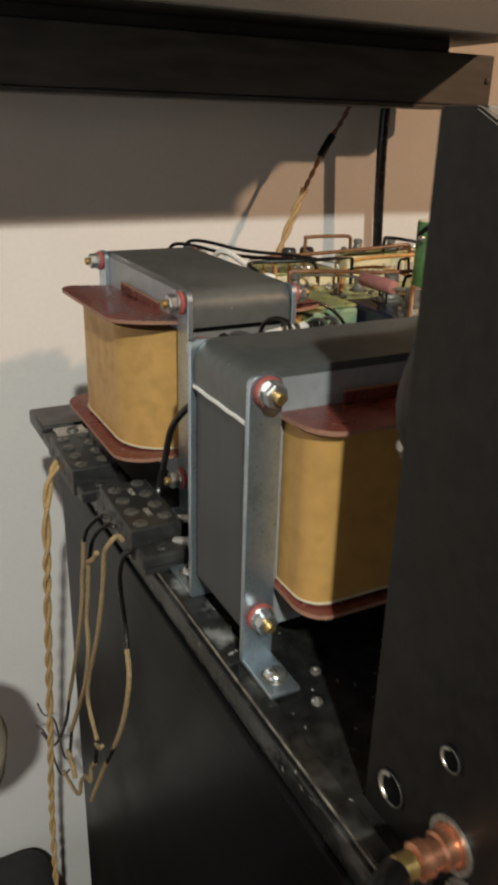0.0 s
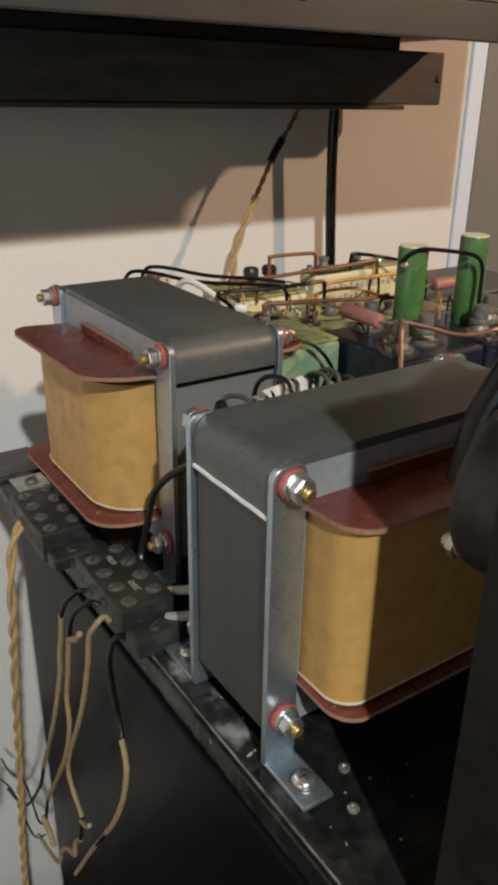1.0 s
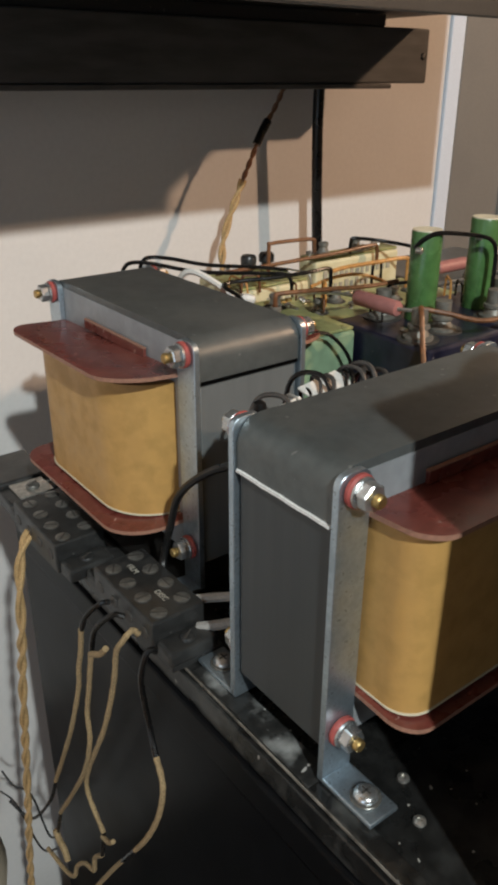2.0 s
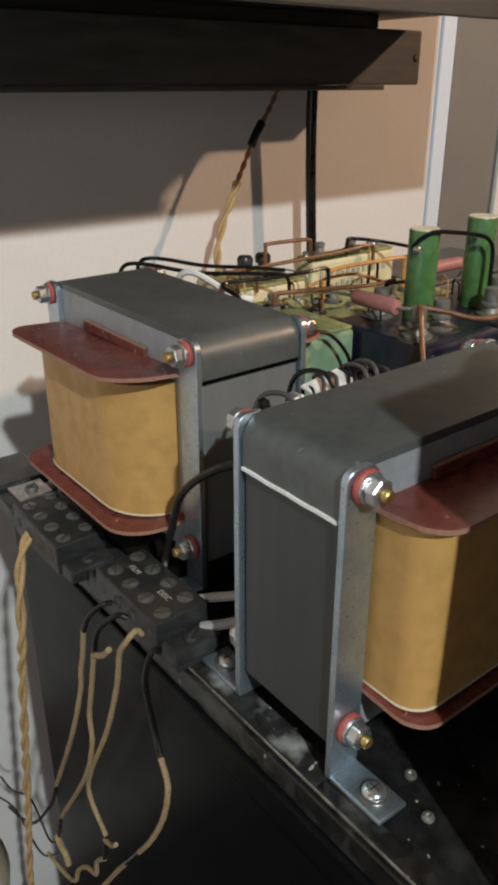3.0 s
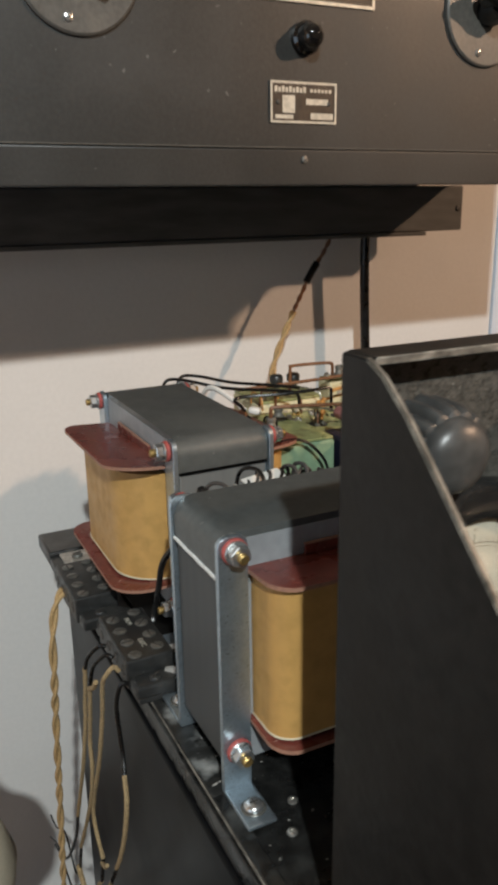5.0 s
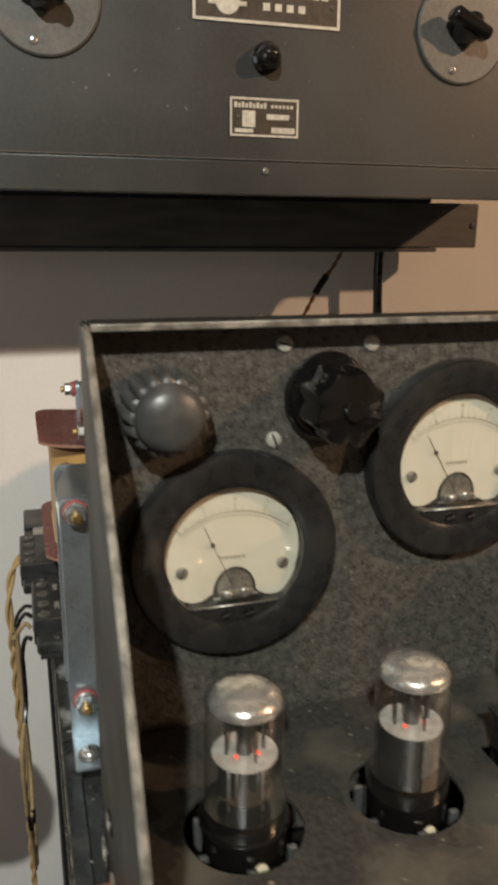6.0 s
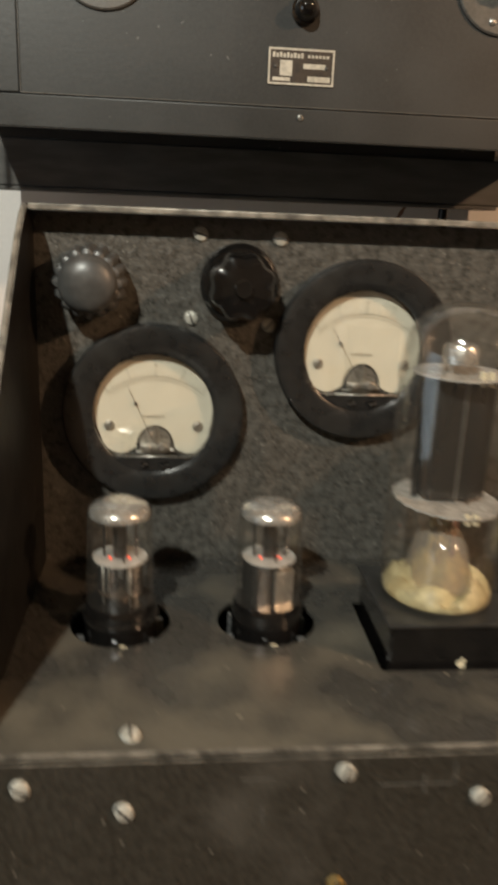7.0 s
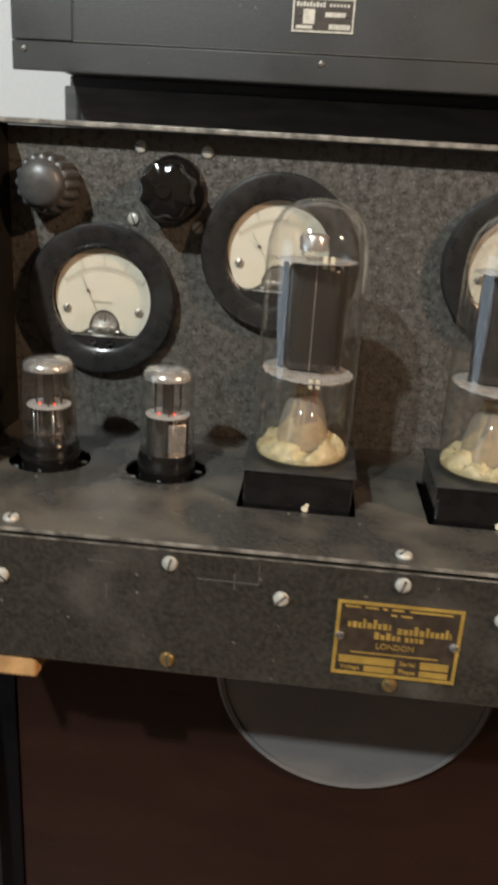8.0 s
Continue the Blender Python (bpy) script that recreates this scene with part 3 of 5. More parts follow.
left = part("side_cheek", cheek(X0, X0 + 0.0028), [CHEEK, WORN], amp, "black side cheek with worn bare edge")
part("side_cheek", cheek(X1 - 0.0028, X1), [CHEEK, WORN], amp)
lip = box(X0 + 0.003, -0.0095, 1.2488, X1 - 0.003, 0.007, 1.2517, 0.0006)
lip.normal_update()
for f in lip.faces:
    f.material_index = 1 if f.normal.y < -0.35 else 0
part("top_lip", lip, [CHEEK, WORN], amp, "folded top lip with worn edge")

SMALL = [(-0.0310, -0.0625), (0.0362, -0.0625), (0.2798, -0.0625), (0.3470, -0.0625)]
BIG = [(0.1110, -0.0755), (0.2080, -0.0755)]


def deck_mesh():
    bm = bmesh.new()
    loops = [[(X0 + 0.003, -0.1525), (X1 - 0.003, -0.1525), (X1 - 0.003, 0.0036), (X0 + 0.003, 0.0036)]]
    for x, y in SMALL:
        loops.append([(x + 0.0228 * math.cos(2 * math.pi * k / 40), y + 0.0228 * math.sin(2 * math.pi * k / 40)) for k in range(40)])
    for x, y in BIG:
        loops.append(rounded(x - 0.0305, y - 0.0305, x + 0.0305, y + 0.0305, 0.002, 2))
    edges = []
    for lp in loops:
        vs = [bm.verts.new((x, y, 1.0690)) for x, y in lp]
        edges += [bm.edges.new((vs[k], vs[(k + 1) % len(vs)])) for k in range(len(vs))]
    bmesh.ops.triangle_fill(bm, use_beauty=True, edges=edges)
    ext = bmesh.ops.extrude_face_region(bm, geom=bm.faces[:])
    bmesh.ops.translate(bm, verts=[v for v in ext["geom"] if isinstance(v, bmesh.types.BMVert)], vec=(0, 0, -0.0016))
    return bm


part("valve_deck", deck_mesh(), DECK, amp, "dusty black valve deck with round and square holes")
part("apron", box(X0 + 0.003, -0.1528, 0.9995, X1 - 0.003, -0.1505, 1.0654, 0.0006), APRON, amp, "worn black front apron")
part("deck_edge", box(X0 + 0.003, -0.1534, 1.0674, X1 - 0.003, -0.1526, 1.0692, 0.0002), WORN, amp, "worn front edge of the deck")
part("apron_edge", box(X0 + 0.003, -0.1531, 1.0648, X1 - 0.003, -0.15285, 1.0654), WORN, amp, "worn upper edge of the apron")
part("inner_floor", box(X0 + 0.003, -0.150, 1.0, X1 - 0.003, -0.0005, 1.0015), CHEEK, amp)
for x, z in ((-0.060, 1.055), (-0.024, 1.044), (0.056, 1.0585), (0.108, 1.046), (0.056, 1.007), (0.162, 1.059), (0.162, 1.0062), (0.26, 1.0585), (0.208, 1.046), (0.26, 1.007), (0.34, 1.044)):
    screw((x, -0.1528, z), "-y", 0.0037, BRASS if z < 1.01 else PALESCREW, amp, random.uniform(0, 180))
for x in (-0.022, 0.162, 0.33):
    screw((x, -0.1435, 1.069), "z", 0.004, PALESCREW, amp, random.uniform(0, 180))
for x, z in ((0.0, 1.2), (0.039, 1.1975), (0.004, 1.2405), (0.043, 1.2395), (0.277, 1.2), (0.316, 1.1975), (0.273, 1.2405), (0.312, 1.2395)):
    screw((x, 0.004, z), "-y", 0.0036, PALESCREW, amp, random.uniform(0, 180))

for x0, z0, x1, z1 in ((0.069, 1.0518, 0.0975, 1.0523), (0.0858, 1.0482, 0.0864, 1.0560), (0.0970, 1.0524, 0.0975, 1.0615), (0.018, 1.0560, 0.030, 1.0563), (0.026, 1.0370, 0.0265, 1.0440), (0.115, 1.0250, 0.1152, 1.0330)):
    part("scratch", box(x0, -0.15305, z0, x1, -0.1527, z1), CASEPLATE, amp, "pale scratch in the paint")

# sockets under the round holes, with bright lugs
for x, y in SMALL:
    sk = part("valve_socket", lathe([(0.0165, 0), (0.0165, 0.010), (0.012, 0.010), (0.012, 0.0)], (x, y, 1.046), "z", 28), BAKE, amp, "black valve socket")
    part("socket_ring", lathe([(0.0215, 0), (0.0215, 0.001), (0.0168, 0.001), (0.0168, 0.0)], (x, y, 1.0475), "z", 28), STEEL, sk)
    for k in range(6):
        a = 1.05 * k + 0.4
        part("lug", box(x + 0.019 * math.cos(a) - 0.0018, y + 0.019 * math.sin(a) - 0.0012, 1.0486, x + 0.019 * math.cos(a) + 0.0018, y + 0.019 * math.sin(a) + 0.0012, 1.0662, 0.0004), STEEL, sk)


def fluted_knob(x, z, grooves):
    k = part("knob", lathe([(0.0168, 0), (0.0174, 0.001), (0.0175, 0.004), (0.0172, 0.0125), (0.0166, 0.0165), (0.0154, 0.0190), (0.0132, 0.0198)], (x, 0.002, z), "-y", 192, grooves, 0.12, True), KNOBDULL, amp, "dull dark grey fluted knob")
    part("knob_cap", lathe([(0.0134, 0.0008), (0.0136, 0.0022), (0.0127, 0.0048), (0.0102, 0.0070), (0.0056, 0.0085), (0, 0.0090)], (x, -0.0162, z), "-y", 36), KNOBDULL, k)
    part("knob_shaft", cyl(0.004, 0.0019, (x, 0.0039, z), "-y"), STEEL, k)


def skirted_knob(x, z):
    k = part("knob", lathe([(0.0195, 0), (0.0195, 0.0025), (0.0185, 0.004), (0.0170, 0.006)], (x, 0.0035, z), "-y", 48), BAKE, amp, "glossy black skirted knob")
    part("knob_grip", lathe([(0.0165, 0), (0.016, 0.016), (0.0148, 0.0195), (0.0095, 0.0215), (0, 0.0222)], (x, -0.0028, z), "-y", 96, 8, 0.11), BAKE, k)
    part("knob_boss", cyl(0.0045, 0.0014, (x, -0.0251, z), "-y", 16, 0.0005), BAKE, k)


fluted_knob(-0.048, 1.2172, 16)
skirted_knob(0.0235, 1.2175)
fluted_knob(0.364, 1.2172, 16)
skirted_knob(0.2925, 1.2175)

# maker's plate on the apron
AY = -0.1528
bp = plate(0.134, 1.0105, 0.191, 1.0495, AY, 0.0016, amp, PLATEBLACK, BRASSPLATE, label="yellow brass plate with black lettering ground")
bars(bp, [(0.1375, 1.046, 0.1445, 1.0469), (0.1465, 1.046, 0.1525, 1.0469), (0.1545, 1.046, 0.1565, 1.0469), (0.1585, 1.046, 0.164, 1.0469), (0.1665, 1.046, 0.186, 1.0469),
          (0.1585, 1.0432, 0.161, 1.0441), (0.163, 1.0432, 0.168, 1.0441), (0.142, 1.0224, 0.182, 1.0231),
          (0.137, 1.0168, 0.163, 1.0206), (0.1745, 1.0168, 0.1875, 1.0206), (0.149, 1.0128, 0.163, 1.0158), (0.1745, 1.0128, 0.1875, 1.0158)], AY, BRASSPLATE)
part("lettering", letters("LONDON", 0.0040, FACE["-y"](0.162, AY - 0.0011, 1.0268), 0.0002), BRASSPLATE, bp)
rng = random.Random(4)
for x0, x1, z0, h in ((0.1395, 0.1590, 1.0358, 0.0046), (0.1622, 0.1865, 1.0342, 0.0046), (0.1520, 0.1640, 1.0306, 0.0036), (0.1660, 0.1745, 1.0306, 0.0036)):
    x = x0
    while x < x1:
        w = rng.uniform(0.0012, 0.0022)
        tall = h * rng.choice((0.6, 0.65, 1.0))
        bars(bp, [(x, z0, min(x + w, x1), z0 + tall)], AY, BRASSPLATE)
        x += w + 0.0007
part("lettering", letters("Serial", 0.0034, FACE["-y"](0.1688, AY - 0.0011, 1.0187), 0.0002), BRASSPLATE, bp)
part("lettering", letters("Phase", 0.0034, FACE["-y"](0.1688, AY - 0.0011, 1.0144), 0.0002), BRASSPLATE, bp)
part("lettering", letters("Voltage", 0.0030, FACE["-y"](0.1425, AY - 0.0011, 1.0144), 0.0002), BRASSPLATE, bp)
for x, z in ((0.1365, 1.031), (0.1885, 1.030)):
    screw((x, AY - 0.001, z), "-y", 0.0022, STEEL, bp)

# rear deck behind the panel, with its side rail
part("rear_deck", box(-0.0834, 0.0075, 1.0, 0.399, 0.43, 1.0025), REARDECK, amp, "black rear deck")
part("side_rail", join(box(-0.0925, -0.150, 0.9995, -0.0836, 0.425, 1.0035, 0.0008), box(-0.0945, -0.150, 0.9855, -0.0905, 0.425, 0.9994, 0.0008)), RAILTOP, amp, "black folded side rail with worn edge")
part("worn_strip", box(-0.0922, 0.098, 1.0036, -0.0790, 0.186, 1.0041), WORNPAINT, amp, "strip of rail worn through to bare grey metal")
part("rail_fill", box(-0.0842, -0.150, 0.9997, -0.0782, 0.0072, 1.0029), REARDECK, amp)
part("rail_edge", box(-0.0932, -0.150, 1.0018, -0.0926, 0.425, 1.0034, 0.0002), WORN, amp)
part("terminal_ledge", box(-0.101, 0.190, 1.0037, -0.070, 0.432, 1.0075, 0.0006), BAKEDULL, amp, "dusty black ledge carrying the terminal blocks")
for x, y in ((-0.0665, 0.0595), (-0.056, 0.078)):
    part("rivet", lathe([(0.0028, 0), (0.0026, 0.0010), (0.0012, 0.0014), (0.0011, 0.0006), (0, 0.0006)], (x, y, 1.0026), "z", 12), TIN, amp)

# copper cable connectors on the cheek
for y, z, r in ((-0.041, 1.0265, 0.0066), (-0.052, 1.0090, 0.0066)):
    c = part("connector", lathe([(r + 0.0012, 0), (r + 0.0012, 0.0014), (r, 0.0016), (r, 0.006), (r - 0.0012, 0.0068), (r - 0.0012, 0.0105), (r - 0.0004, 0.0112), (r - 0.0004, 0.0150), (0.0038, 0.0160)], (X0 - 0.0001, y, z), "-x", 28), COPPER, amp, "copper cable gland")
    part("gland_ring", cyl(0.0046, 0.0070, (X0 - 0.0162, y, z), "-x", 24, 0.0005), BRASS, c)
    part("gland_washer", lathe([(0.0100, 0), (0.0100, 0.0010), (0.0080, 0.0010), (0.0080, 0)], (X0 - 0.0001, y, z), "-x", 28), TIN, c, "pale worn washer")
for y, z, r in ((-0.035, 1.058, 0.0046), (-0.009, 1.021, 0.0070)):
    part("grommet_hole", lathe([(r + 0.0008, 0), (r + 0.0007, 0.0005), (r, 0.0006), (r, 0.0002), (0, 0.0002)], (X0 - 0.0001, y, z), "-x", 28), [TABLESIDE], amp, "bare cable hole")
    part("hole_rim", lathe([(r, 0), (r, 0.0007), (r - 0.0004, 0.0007), (r - 0.0004, 0)], (X0 - 0.0003, y, z), "-x", 28), DULLSCREW, amp, "chipped bare rim")
    # hole isn't cut through: a pale arc paints the lit crescent inside it
    part("lit_crescent", sweep([(X0 - 0.0008, y + 0.82 * r * math.cos(radians(a)), z + 0.82 * r * math.sin(radians(a))) for a in range(-75, 76, 15)], 0.13 * r, 8, curved=False), TIN, amp, "pale arc painting the lit crescent seen through the hole")
lead = thing("black_lead", (-0.15, -0.045, 0.985), "black sheathed lead from the copper gland", "cable")
part("jacket", sweep([(-0.101, -0.041, 1.0265), (-0.114, -0.047, 1.025), (-0.123, -0.052, 1.008), (-0.122, -0.056, 0.96), (-0.119, -0.058, 0.88), (-0.118, -0.06, 0.7)], 0.0052, 12), BLACKWIRE, lead)
part("jacket", sweep([(-0.101, -0.052, 1.009), (-0.113, -0.056, 1.004), (-0.121, -0.066, 0.99), (-0.118, -0.076, 0.96), (-0.113, -0.080, 0.86), (-0.112, -0.082, 0.7)], 0.0048, 12), BLACKWIRE, lead)

# ---------- meters ----------


def meter(x, z, needle):
    m = thing("panel_meter", (x, 0.004, z), "round black panel meter with a cream dial", "meter", "meters on the amplifier panel")
    R, FRONT, DIAL = 0.0305, -0.0045, 0.0022
    # broad ring, its face sloping gently in to the window
    part("bezel", lathe([(0.0455, 0.0), (0.0455, 0.0068), (0.0446, 0.0082), (0.0430, 0.0086), (0.0345, 0.0078), (0.0318, 0.0070), (R, 0.0062), (R, 0.0)], (x, 0.0039, z), "-y", 72), BEZEL, m, "broad black bakelite ring")

    def slab(outline, y0, y1):
        bm = prism(outline, 0, y1 - y0)
        for v in bm.verts:
            v.co = Vector((x + v.co.x, y0 + v.co.z, z + v.co.y))
        return bm

    cut = -0.0222
    a0 = math.asin(cut / R)
    part("lower_mask", slab([(R * math.cos(a), R * math.sin(a)) for a in np.linspace(math.pi - a0, 2 * math.pi + a0, 20)], -0.0030, 0.0036), BEZEL, m)
    # the glint on the glass's lower edge is modelled as a tin rod
    part("edge_glint", rod((x - R * math.cos(a0) + 0.002, -0.0034, z + cut), (x + R * math.cos(a0) - 0.002, -0.0034, z + cut), 0.0005, 6), TIN, m, "tin rod drawing the glint on the window's lower edge")
    # cream plate, cut away below for the movement, with rounded lobes either side
    rd = R - 0.0006
    outline = [(rd * math.cos(a), rd * math.sin(a)) for a in np.linspace(math.asin(-0.0085 / rd), math.pi - math.asin(-0.0085 / rd), 44)]
    outline += [(-0.0170 + 0.0098 * math.cos(a), -0.0122 + 0.0098 * math.sin(a)) for a in np.linspace(math.pi * 1.04, math.pi * 1.72, 12)]
    outline += [(0.0008 + 0.0098 * math.cos(a), -0.0188 + 0.0118 * math.sin(a)) for a in np.linspace(math.pi, 0, 18)]
    outline += [(0.0180 + 0.0098 * math.cos(a), -0.0122 + 0.0098 * math.sin(a)) for a in np.linspace(math.pi * 1.28, math.pi * 1.96, 12)]
    dial = part("dial", slab(outline, DIAL, DIAL + 0.0007), CREAM, m, "cream paper dial")
    part("dial_backing", cyl(R - 0.0003, 0.0005, (x, 0.0037, z), "-y", 40), INK, m)
    o, rs = Vector((x + 0.0008, DIAL - 0.0002, z - 0.018)), 0.0365

    def at(a, r, dy=0.0):
        return o + Vector((r * math.sin(radians(a)), dy, r * math.cos(radians(a))))

    part("scale_arc", sweep([at(a, rs) for a in range(-42, 43, 4)], 0.00020, 4, curved=False), SCALEINK, dial)
    part("scale_arc", sweep([at(a, rs - 0.0016) for a in range(-42, 43, 4)], 0.00012, 4, curved=False), SCALEINK, dial)
    part("scale_ticks", join(*[rod(at(a, rs), at(a, rs + (0.0040 if n % 4 == 0 else 0.0020)), 0.00020 if n % 4 == 0 else 0.00012, 4) for n, a in enumerate(range(-40, 41, 5))]), SCALEINK, dial)
    for n, a in enumerate((-40, -20, 0, 20, 40)):
        p = at(a, rs + 0.0058)
        part("print_bar", box(p.x - 0.0004, p.y - 0.0001, p.z - 0.0006, p.x + 0.0004, p.y + 0.0001, p.z + 0.0006), SCALEINK, dial)
    for k in range(6):
        part("print_bar", box(x - 0.0055 + 0.0019 * k, DIAL - 0.0003, z - 0.0030, x - 0.0042 + 0.0019 * k, DIAL - 0.0001, z - 0.0016), SCALEINK, dial)
        part("print_bar", box(x - 0.0050 + 0.0016 * k, DIAL - 0.0003, z + 0.0266, x - 0.0040 + 0.0016 * k, DIAL - 0.0001, z + 0.0273), SCALEINK, dial)
    nd = join(rod(at(needle, 0.004, -0.0010), at(needle, 0.0335, -0.0010), 0.00015, 6), cyl(0.0010, 0.0004, at(needle, 0.0245, -0.0008), "-y", 12))
    part("needle", nd, INK, m, "thin dark pointer")
    mv = join(cyl(0.0080, 0.0012, (x + 0.0008, 0.0031, z - 0.0165), "-y", 20), box(x - 0.0068, -0.0012, z - 0.0196, x + 0.0084, 0.0006, z - 0.0166, 0.0006), cyl(0.0022, 0.0016, (x + 0.0042, -0.0012, z - 0.0176), "-y", 14, 0.0005),
              cyl(0.0016, 0.0016, (x - 0.0032, -0.0012, z - 0.0180), "-y", 12, 0.0004), rod((x - 0.009, 0.0008, z - 0.0208), (x + 0.0105, 0.0004, z - 0.0196), 0.0007), rod((x + 0.0008, 0.0004, z - 0.0166), (x + 0.0012, 0.001, z - 0.0080), 0.0006))
    part("movement", mv, TIN, m, "bright meter movement")
    for sx in (-0.0225, 0.0225):
        screw((x + sx, DIAL - 0.0001, z - 0.0072), "-y", 0.0027, TIN, dial, 60)
    for sx in (-0.0045, 0.0062):
        screw((x + sx, -0.0030, z - 0.0266), "-y", 0.0022, BAKE, m, 20)
    part("window", lathe([(R - 0.0001, 0.0), (R - 0.0001, 0.0005), (0.0, 0.0005)], (x, -0.0016, z), "-y", 40), GLASS, m, "flat clear window glass").visible_shadow = False
    part("meter_back", join(lathe([(0.037, 0), (0.037, 0.004), (0.0345, 0.006), (0.0345, 0.028), (0.036, 0.030), (0.036, 0.034), (0.033, 0.036), (0.0, 0.036)], (x, 0.0072, z), "y", 40)), BAKEDULL, m, "black meter housing behind the panel")
    part("back_terminal", join(cyl(0.003, 0.010, (x - 0.0215, 0.0433, z - 0.024), "y", 12, 0.0006), cyl(0.0048, 0.003, (x - 0.0215, 0.0465, z - 0.024), "y", 6)), TIN, m)
    return m


meter(-0.0180, 1.1518, -24)
meter(0.0875, 1.1862, -30)
meter(0.2280, 1.1862, -27)
meter(0.3340, 1.1518, -27)
ml = thing("meter_lead", (-0.02, 0.045, 1.18), "thick black sleeved leads behind the meter", "cable")
part("sleeve", sweep([(-0.034, 0.052, 1.150), (-0.030, 0.050, 1.175), (-0.018, 0.042, 1.205), (0.0, 0.034, 1.228), (0.02, 0.03, 1.235)], 0.0075, 12), BLACKWIRE, ml)

# ---------- valves ----------


def small_valve(x, y, boxed):
    v = thing("octal_valve", (x, y, 1.0572), "small clear glass valve on a black octal base", "valve", "small valves on the deck")
    z0 = 1.0572
    part("base", lathe([(0.0158, 0), (0.0163, 0.001), (0.0163, 0.0205), (0.0157, 0.0228), (0.0152, 0.0238), (0.0, 0.0238)], (x, y, z0), "z", 36), BAKE, v)
    if not boxed:
        part("base_flange", lathe([(0.0163, 0.0), (0.0172, 0.0006), (0.0172, 0.0022), (0.0163, 0.0028)], (x, y, z0 + 0.0152), "z", 36), BAKE, v, "raised ring on the base")
    part("paint_chip", turned(cyl(0.0026, 0.0003, (0, 0, 0), "-y", 7), Matrix.Translation((x + 0.002, y - 0.01625, z0 + 0.0065))), CERAMIC, v, "pale chip on the base")
    gz = z0 + 0.0187
    prof = [(0.0146, 0), (0.0150, 0.003), (0.0150, 0.014), (0.0144, 0.036), (0.0142, 0.0478), (0.0135, 0.0500), (0.0115, 0.0517), (0.007, 0.0530), (0, 0.0535)]
    part("envelope", lathe(prof, (x, y, gz), "z", 36), VALVEGLASS, v, "clear glass envelope").visible_shadow = False
    part("getter", lathe([(0.0135, 0.0462), (0.0135, 0.0477), (0.0129, 0.0494), (0.0110, 0.0510), (0.0066, 0.0521), (0, 0.0526)], (x, y, gz), "z", 28), GETTER, v, "silvery getter mirror inside the top")
    part("post", join(cyl(0.0032, 0.017, (x, y, gz + 0.0262), "z", 14), rod((x - 0.007, y, gz + 0.025), (x - 0.007, y, gz + 0.0435), 0.0006), rod((x + 0.007, y, gz + 0.025), (x + 0.007, y, gz + 0.0435), 0.0006), rod((x + 0.002, y - 0.007, gz + 0.025), (x + 0.002, y - 0.006, gz + 0.0425), 0.0005)), GUNMETAL, v)
    if boxed:
        part("mica_plate", lathe([(0.0122, 0.0), (0.0122, 0.0005), (0, 0.0005)], (x, y, gz + 0.0255), "z", 24), MICA, v)
        part("anode", turned(join(box(-0.0108, -0.0070, 0.0012, -0.0006, 0.0070, 0.0253, 0.0020), box(0.0006, -0.0070, 0.0012, 0.0108, 0.0070, 0.0253, 0.0020)), Matrix.Translation((x, y, gz)) @ pose(0, 0, 0, 0, 0, 25)), GUNMETAL, v, "dark metal anode")
        part("screen", turned(box(-0.0015, -0.0088, 0.001, 0.0085, -0.0072, 0.0215, 0.0006), Matrix.Translation((x, y, gz)) @ pose(0, 0, 0, 0, 0, 25)), TIN, v, "bright metal screen plate")
    else:
        part("mica_plate", lathe([(0.0122, 0.0), (0.0122, 0.0005), (0, 0.0005)], (x, y, gz + 0.0255), "z", 20), MICA, v)
        part("anode", join(cyl(0.0046, 0.0150, (x - 0.0056, y, gz + 0.0102), "z", 16), cyl(0.0046, 0.0150, (x + 0.0056, y, gz + 0.0102), "z", 16)), GUNMETAL, v, "twin dark metal anodes")
        part("mica_plate", lathe([(0.0100, 0.0), (0.0100, 0.0005), (0, 0.0005)], (x, y, gz + 0.0096), "z", 20), PLATEBLACK, v, "darkened lower spacer")
        for k in (1, 3):
            part("grid_wire", rod((x - 0.009 + 0.0042 * k, y - 0.0055, gz + 0.0102), (x - 0.0085 + 0.0040 * k, y - 0.0060, gz + 0.0250), 0.0005, 6), TIN, v)
        part("stem", lathe([(0.0070, 0.0), (0.0064, 0.003), (0.0036, 0.0070), (0, 0.0076)], (x, y, gz), "z", 20), PLATEBLACK, v, "dark brown glass stem")
    for s in (-1, 1):
        part("heater_end", lathe([(0.0007, 0), (0.0007, 0.0008), (0, 0.0011)], (x + s * 0.0042, y - 0.003, gz + 0.0262), "z", 8), HEATER, v, "red glowing heater end")
    for a in (0.6, 2.2, 3.7, 5.3):
        part("support_wire", rod((x + 0.0085 * math.cos(a), y + 0.0085 * math.sin(a), gz + 0.0006), (x + 0.0085 * math.cos(a), y + 0.0085 * math.sin(a), gz + 0.0255), 0.0005, 6), TIN, v)
    return v


for n, (x, y) in enumerate(SMALL):
    small_valve(x, y, n % 2 == 1)


